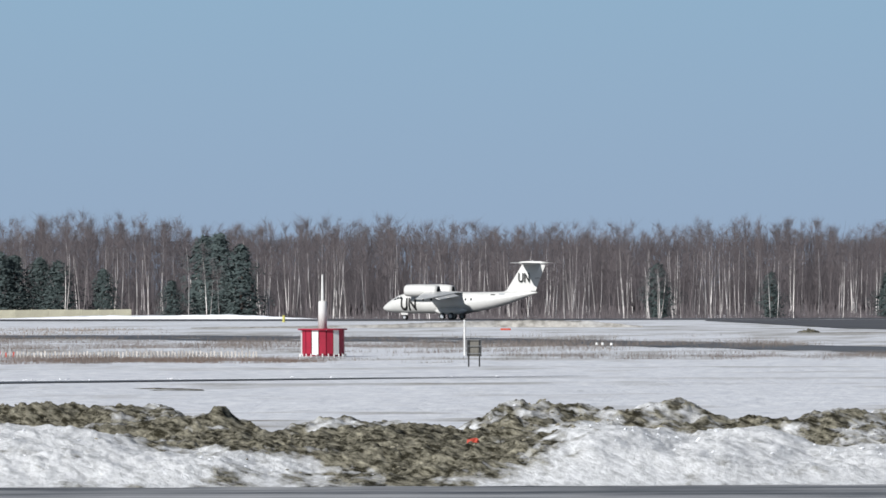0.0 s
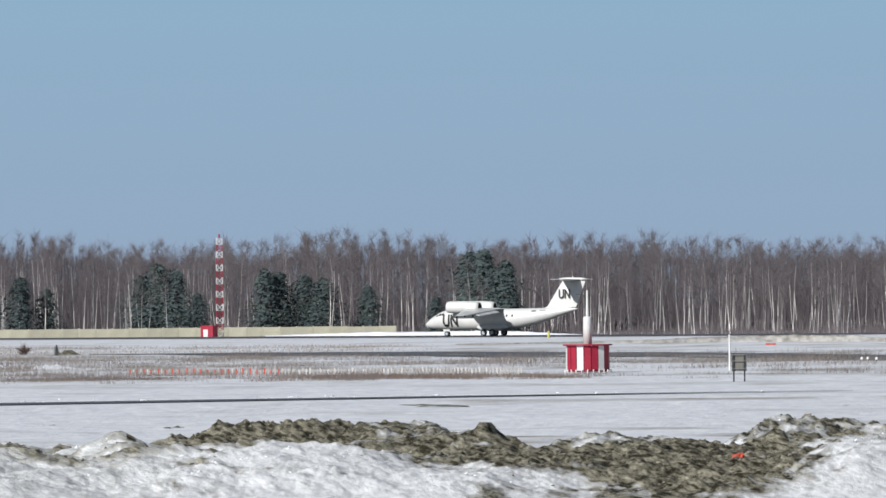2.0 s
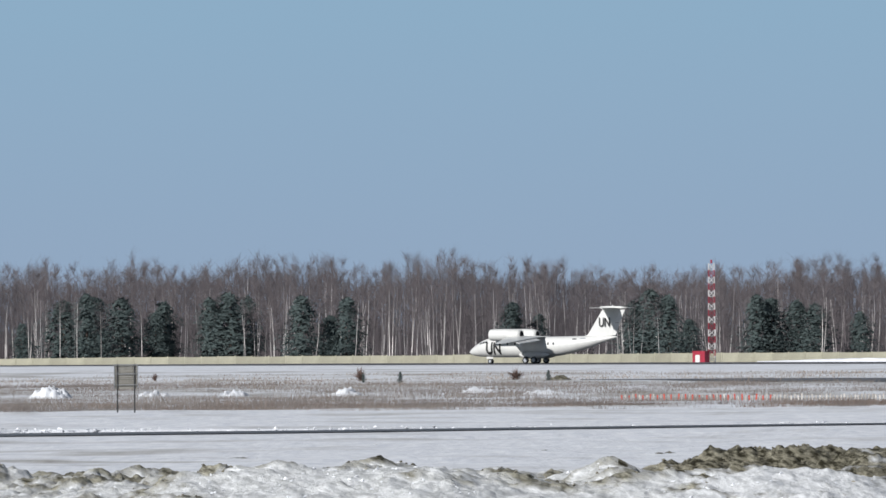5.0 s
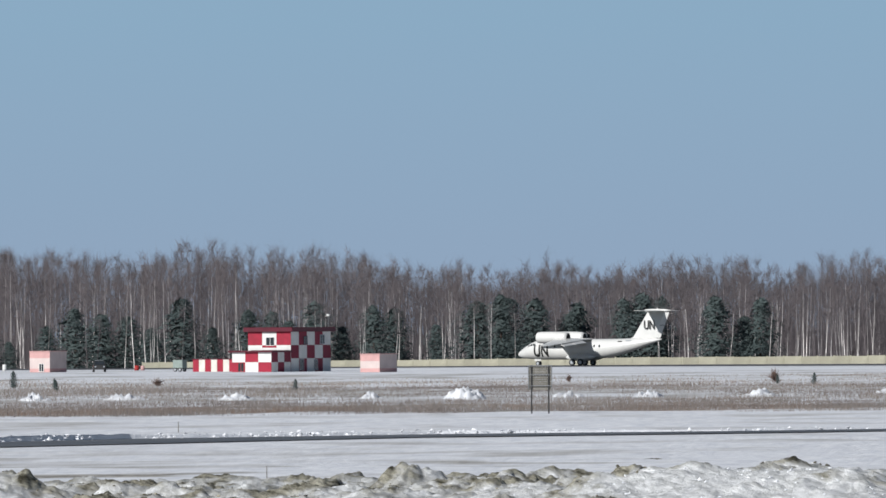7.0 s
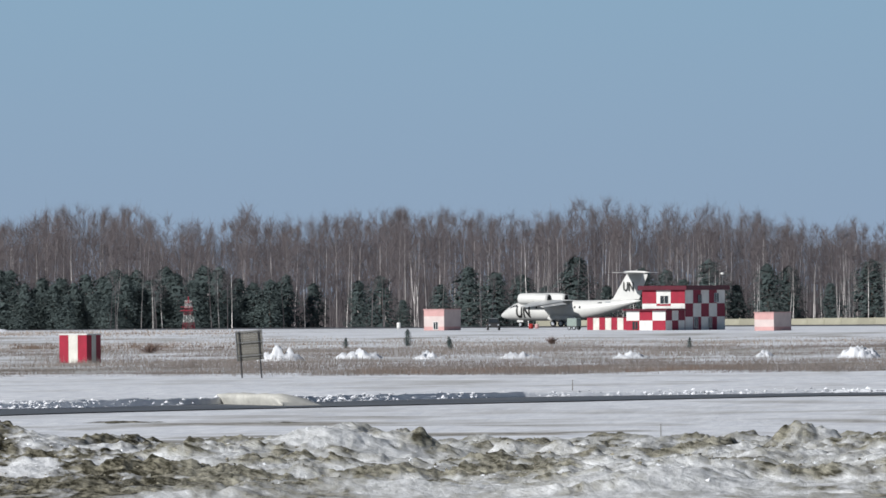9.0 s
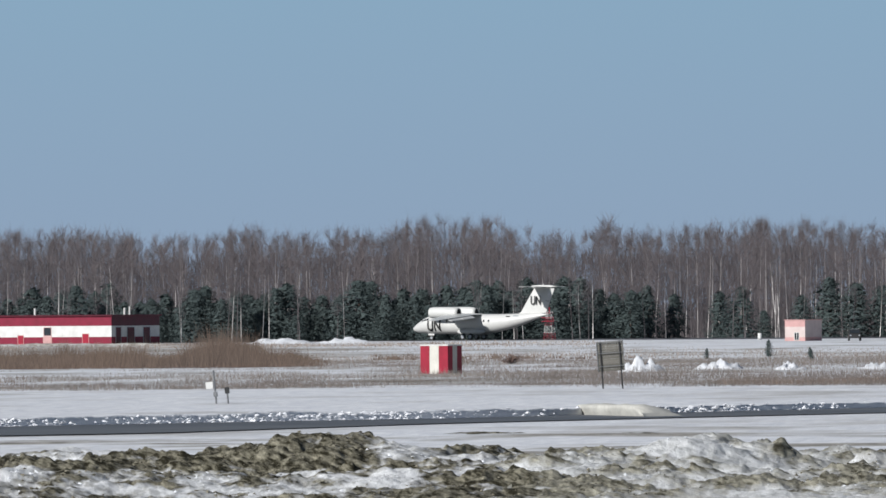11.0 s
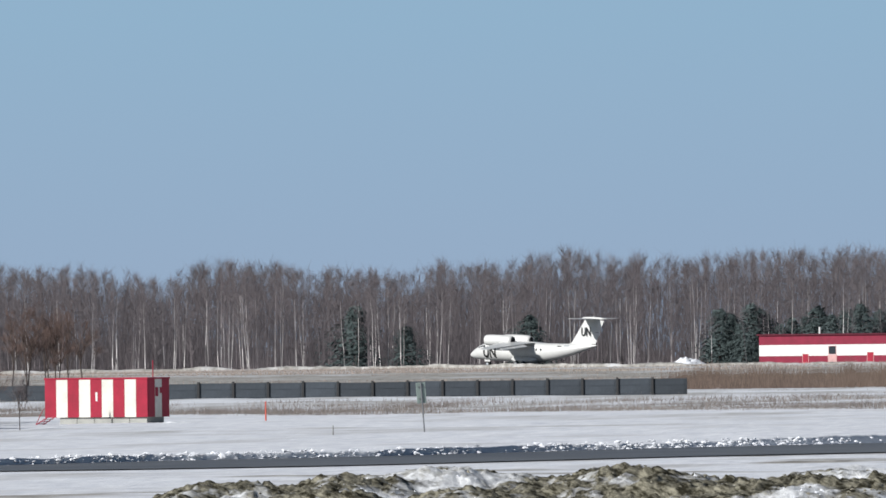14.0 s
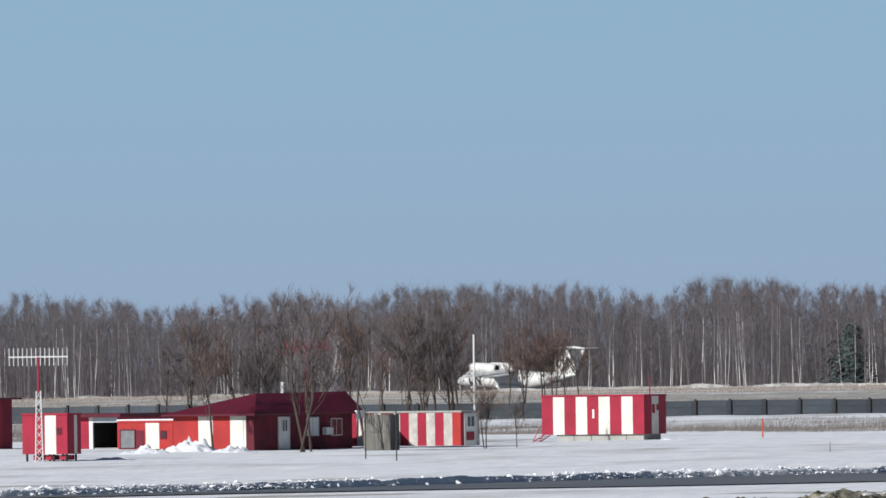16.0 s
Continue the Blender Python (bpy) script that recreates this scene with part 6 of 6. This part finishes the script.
# ---- small bushes and young pines in the grass ----
def shrub(b, d, h, w, material, label, seed, blades=90):
    rng = np.random.RandomState(seed)
    p = here(b, d)
    az, out = rng.uniform(0, math.tau, blades), rng.uniform(0, 1, blades)
    a = np.stack([rng.normal(0, w * 0.12, blades), rng.normal(0, w * 0.12, blades), rng.uniform(0, h * 0.4, blades)], 1)
    tip = a + np.stack([np.cos(az) * out * w, np.sin(az) * out * w, h * (0.95 - 0.55 * out) * rng.uniform(0.4, 1, blades)], 1)
    sd = rng.normal(0, 1, (blades, 3)) * 0.014 * (1 + h)
    co = np.stack([a - sd, a + sd, tip], 1).reshape(-1, 3)
    ob = new("shrub", mesh_from("shrub", co, np.arange(len(co)).reshape(-1, 3), [material]))
    ob.matrix_basis = Matrix.Translation(p)
    tagged(ob, label, "shrub", "shrubs in the grass")


for i, (b, d, h, w) in enumerate(((-57.0, 1640, 1.6, 1.0), (-46.4, 1640, 1.5, 1.3), (-126.3, 1480, 1.2, 2.0), (-71.0, 1700, 0.9, 0.6), (-99.0, 1650, 1.0, 1.0))):
    shrub(b, d, h, w, M_CROWN, "bare reddish shrub in the snowy grass", 500 + i, 130)


def snow_mound(b, d, w, dep, h, seed, material=M_BANK, soil=None):
    n = 22
    g = np.linspace(-1, 1, n)
    X, Y = np.meshgrid(g, g)
    r = np.sqrt(X * X + Y * Y)
    Z = h * np.clip(1 - r ** 1.5, 0, None) * (0.75 + 1.0 * lumps(X * 6 + seed, Y * 4, seed, 3, 0.65)) - 0.08
    i = (np.arange(n - 1)[:, None] * n + np.arange(n - 1)[None, :]).ravel()
    me = mesh_from("snow_mound", np.stack([X * w, Y * dep, Z], 2).reshape(-1, 3), np.stack([i, i + 1, i + n + 1, i + n], 1), [material], shade=True)
    if soil is not None:
        set_soil(me, np.full(len(me.vertices), soil))
    ob = new("snow_mound" if soil is None else "soil_mound", me)
    ob.matrix_basis = Matrix.Translation(here(b, d)) @ pose(0, 0, 0, 0, 0, -b * 0.057)
    if soil is None:
        tagged(ob, "rounded pile of clean lumpy snow in the grass", "snow mound", "snow mounds in the grass")
    else:
        tagged(ob, "flat patch of bare dark soil showing through the snow", "soil mound", "bare soil patches")


# the humps at -202.6 and -240.8 are added to catch cast shadows
for i, (b, d, w, h) in enumerate(((-78.1, 1290, 2.2, 0.85), (-71.1, 1310, 1.7, 0.5), (-65.6, 1310, 1.6, 0.5), (-58.0, 1300, 1.8, 0.5), (-49.0, 1330, 2.6, 0.4), (-44.5, 1300, 2.8, 0.35), (-84.5, 1330, 1.2, 0.4), (-93.6, 1290, 2.0, 0.6), (-101.2, 1310, 2.4, 0.5),
                                  (-107.3, 1300, 1.8, 0.6), (-112.2, 1330, 2.6, 0.7), (-117.5, 1290, 2.4, 0.9), (-167.8, 2200, 3.6, 1.2), (-142.0, 2190, 6.5, 1.0), (-137.5, 2200, 5.5, 0.8), (-202.6, 979, 3.6, 0.3), (-240.8, 872, 3.4, 0.25), (-235.4, 935, 2.2, 0.9), (-232.5, 930, 1.7, 0.5), (-238.5, 930, 2.0, 0.5))):
    snow_mound(b, d, w, 4.0 if d > 1000 else 1.6, h * (1.5 if 1000 < d < 2000 else 1.0), 600 + i)

for i, (b, d, w, dep, h) in enumerate(((-43.5, 1640, 1.7, 4.0, 0.7), (-36.3, 700, 1.4, 5.0, 0.16), (-45.0, 720, 1.8, 6.0, 0.12), (25.0, 1640, 1.6, 6.0, 0.5), (-65.2, 690, 2.4, 6.0, 0.1), (-56.5, 760, 3.0, 7.0, 0.1), (-20.0, 840, 3.2, 9.0, 0.09), (8.0, 800, 3.6, 9.0, 0.1), (20.0, 870, 3.0, 9.0, 0.1), (-128.0, 700, 3.0, 7.0, 0.12), (-118.0, 690, 3.5, 7.0, 0.12), (-180.0, 905, 1.2, 3.0, 0.08))):
    snow_mound(b, d, w, dep, h, 640 + i, M_HEAP, 0.85)

# a red rag on a stake among the heaps
rag = empty("red_rag_on_stake", Matrix.Translation(at(2.0, 446.5, 0.3)), "faded red rag tied to a thin stake in the soil heap", "marker")
part("stake", rod((0, 0, -0.3), (0.05, 0, 1.0), 0.015), M_SIGNRED, rag)
bm_rag = bmesh.new()
rr_ = random.Random(3)
g_ = [[bm_rag.verts.new((x * 0.06 - 0.12, -0.04 + rr_.uniform(-0.05, 0.05), 0.85 + z * 0.05 + rr_.uniform(-0.03, 0.03))) for x in range(7)] for z in range(4)]
for a_, b_ in zip(g_, g_[1:]):
    for k_ in range(6):
        bm_rag.faces.new((a_[k_], a_[k_ + 1], b_[k_ + 1], b_[k_]))
part("rag", bm_rag, M_SIGNRED, rag, "crumpled red cloth")


# ---- bare trees round the house ----
def bare_tree(m, tall, seed, label, material, white=False, twigs=7, wide=0.013):
    rng = np.random.RandomState(seed)
    t = empty("bare_tree", m, label, "tree", "bare trees by the house")
    bm = bmesh.new()
    tw = []

    def grow(p, dr, ln, r, level):
        q = p + dr * ln
        mid = p.lerp(q, 0.5) + Vector(rng.normal(0, 0.035, 3)) * ln
        bar(bm, p, mid, r, r * 0.8, 5 if level < 2 else 3)
        bar(bm, mid, q, r * 0.8, r * 0.55, 5 if level < 2 else 3)
        if level >= 3:
            for _ in range(twigs):
                g = p.lerp(q, rng.uniform(0.1, 1.0))
                e = g + (dr + Vector(rng.normal(0, 0.5, 3)) + Vector((0, 0, 0.25))).normalized() * rng.uniform(0.35, 0.9)
                s = Vector(rng.normal(0, 1, 3)).normalized() * wide
                tw.extend((g - s, g + s, e))
            return
        for k in range(4 if level else 11):
            f = rng.uniform(0.35, 1.0) if level == 0 else rng.uniform(0.4, 1.0)
            nd = (dr + Vector((rng.normal(0, 0.42), rng.normal(0, 0.42), rng.uniform(-0.05, 0.35)))).normalized()
            grow(p.lerp(q, f), nd, ln * rng.uniform(0.26, 0.46) + 0.12, r * (0.30 if level == 0 else 0.55), level + 1)

    for _ in range(1 if white else rng.randint(1, 3)):
        grow(Vector((rng.normal(0, 0.18), rng.normal(0, 0.18), -0.2)), Vector((rng.normal(0, 0.08), rng.normal(0, 0.08), 1)).normalized(), tall * 0.72, tall * 0.0098, 0)
    part("trunk", bm, M_BIRCH if white else M_BARK, t, "tapered trunk with bare limbs")
    c = np.array([tuple(v) for v in tw])
    o = new("crown", mesh_from("crown", c, np.arange(len(c)).reshape(-1, 3), [material]))
    o.parent = t
    return t


for i, (x, d, h, white) in enumerate(((-27.6, 925, 9.6, False), (-27.0, 930, 9.0, False), (-25.0, 962, 8.8, False), (-23.5, 938, 8.8, False), (-20.8, 985, 9.6, False), (-19.5, 990, 9.2, False), (-18.7, 985, 9.8, False), (-17.6, 988, 9.5, False), (-17.0, 985, 8.6, False), (-15.3, 946, 4.4, False),
                                      (-13.3, 942, 3.4, False), (-33.8, 945, 8.2, False), (-35.2, 1000, 8.4, False), (-31.8, 1005, 8.8, False), (-29.6, 1003, 9.2, False), (-22.4, 1000, 8.6, False), (-37.2, 1010, 7.6, False), (-26.1, 1006, 8.4, True))):
    h0 = h
    bare_tree(Matrix.Translation(here(-200 + x, d)) @ pose(0, 0, 0, 0, 0, i * 47), h0, 700 + i, "leafless birch with a pale trunk by the house" if white else "leafless dark tree by the house", M_CROWN if i % 2 else M_TWIG, white, 3 if h < 5 else 7, 0.009 if h < 5 else 0.013)
for i, (b, d, h) in enumerate(((-212.6, 1420, 8.6), (-211.4, 1430, 8.4), (-213.6, 1425, 8.0), (-209.6, 1440, 8.6), (-208.8, 1436, 7.8), (-210.6, 1426, 7.4))):
    bare_tree(Matrix.Translation(here(b, d)) @ pose(0, 0, 0, 0, 0, i * 67), h, 760 + i, "young leafless reddish tree behind the fence", M_CROWN, False, 9, 0.012)


# ---- what moves ----
def motions():
    heading = math.degrees(math.atan2(RF.y, RF.x))
    rows = []
    for i in range(33):
        t = i * 0.5
        s = 907.74 + 15.5336 * t + 1.42731 * t * t - 0.0086220 * t ** 3 - NOSE
        p = RN * RW_OFF + RF * s
        pitch = 2.8 * float(smooth(12.2, 14.8, t))
        z = float(land(p.x, p.y)) + 0.06 + 0.1 * float(smooth(15.0, 16.5, t))
        rows.append((t, pose(p.x, p.y, z, 0, 0, heading) @ pose(0, 0, 0, 0, -pitch, 0)))
    walk(aircraft, rows)


motions()
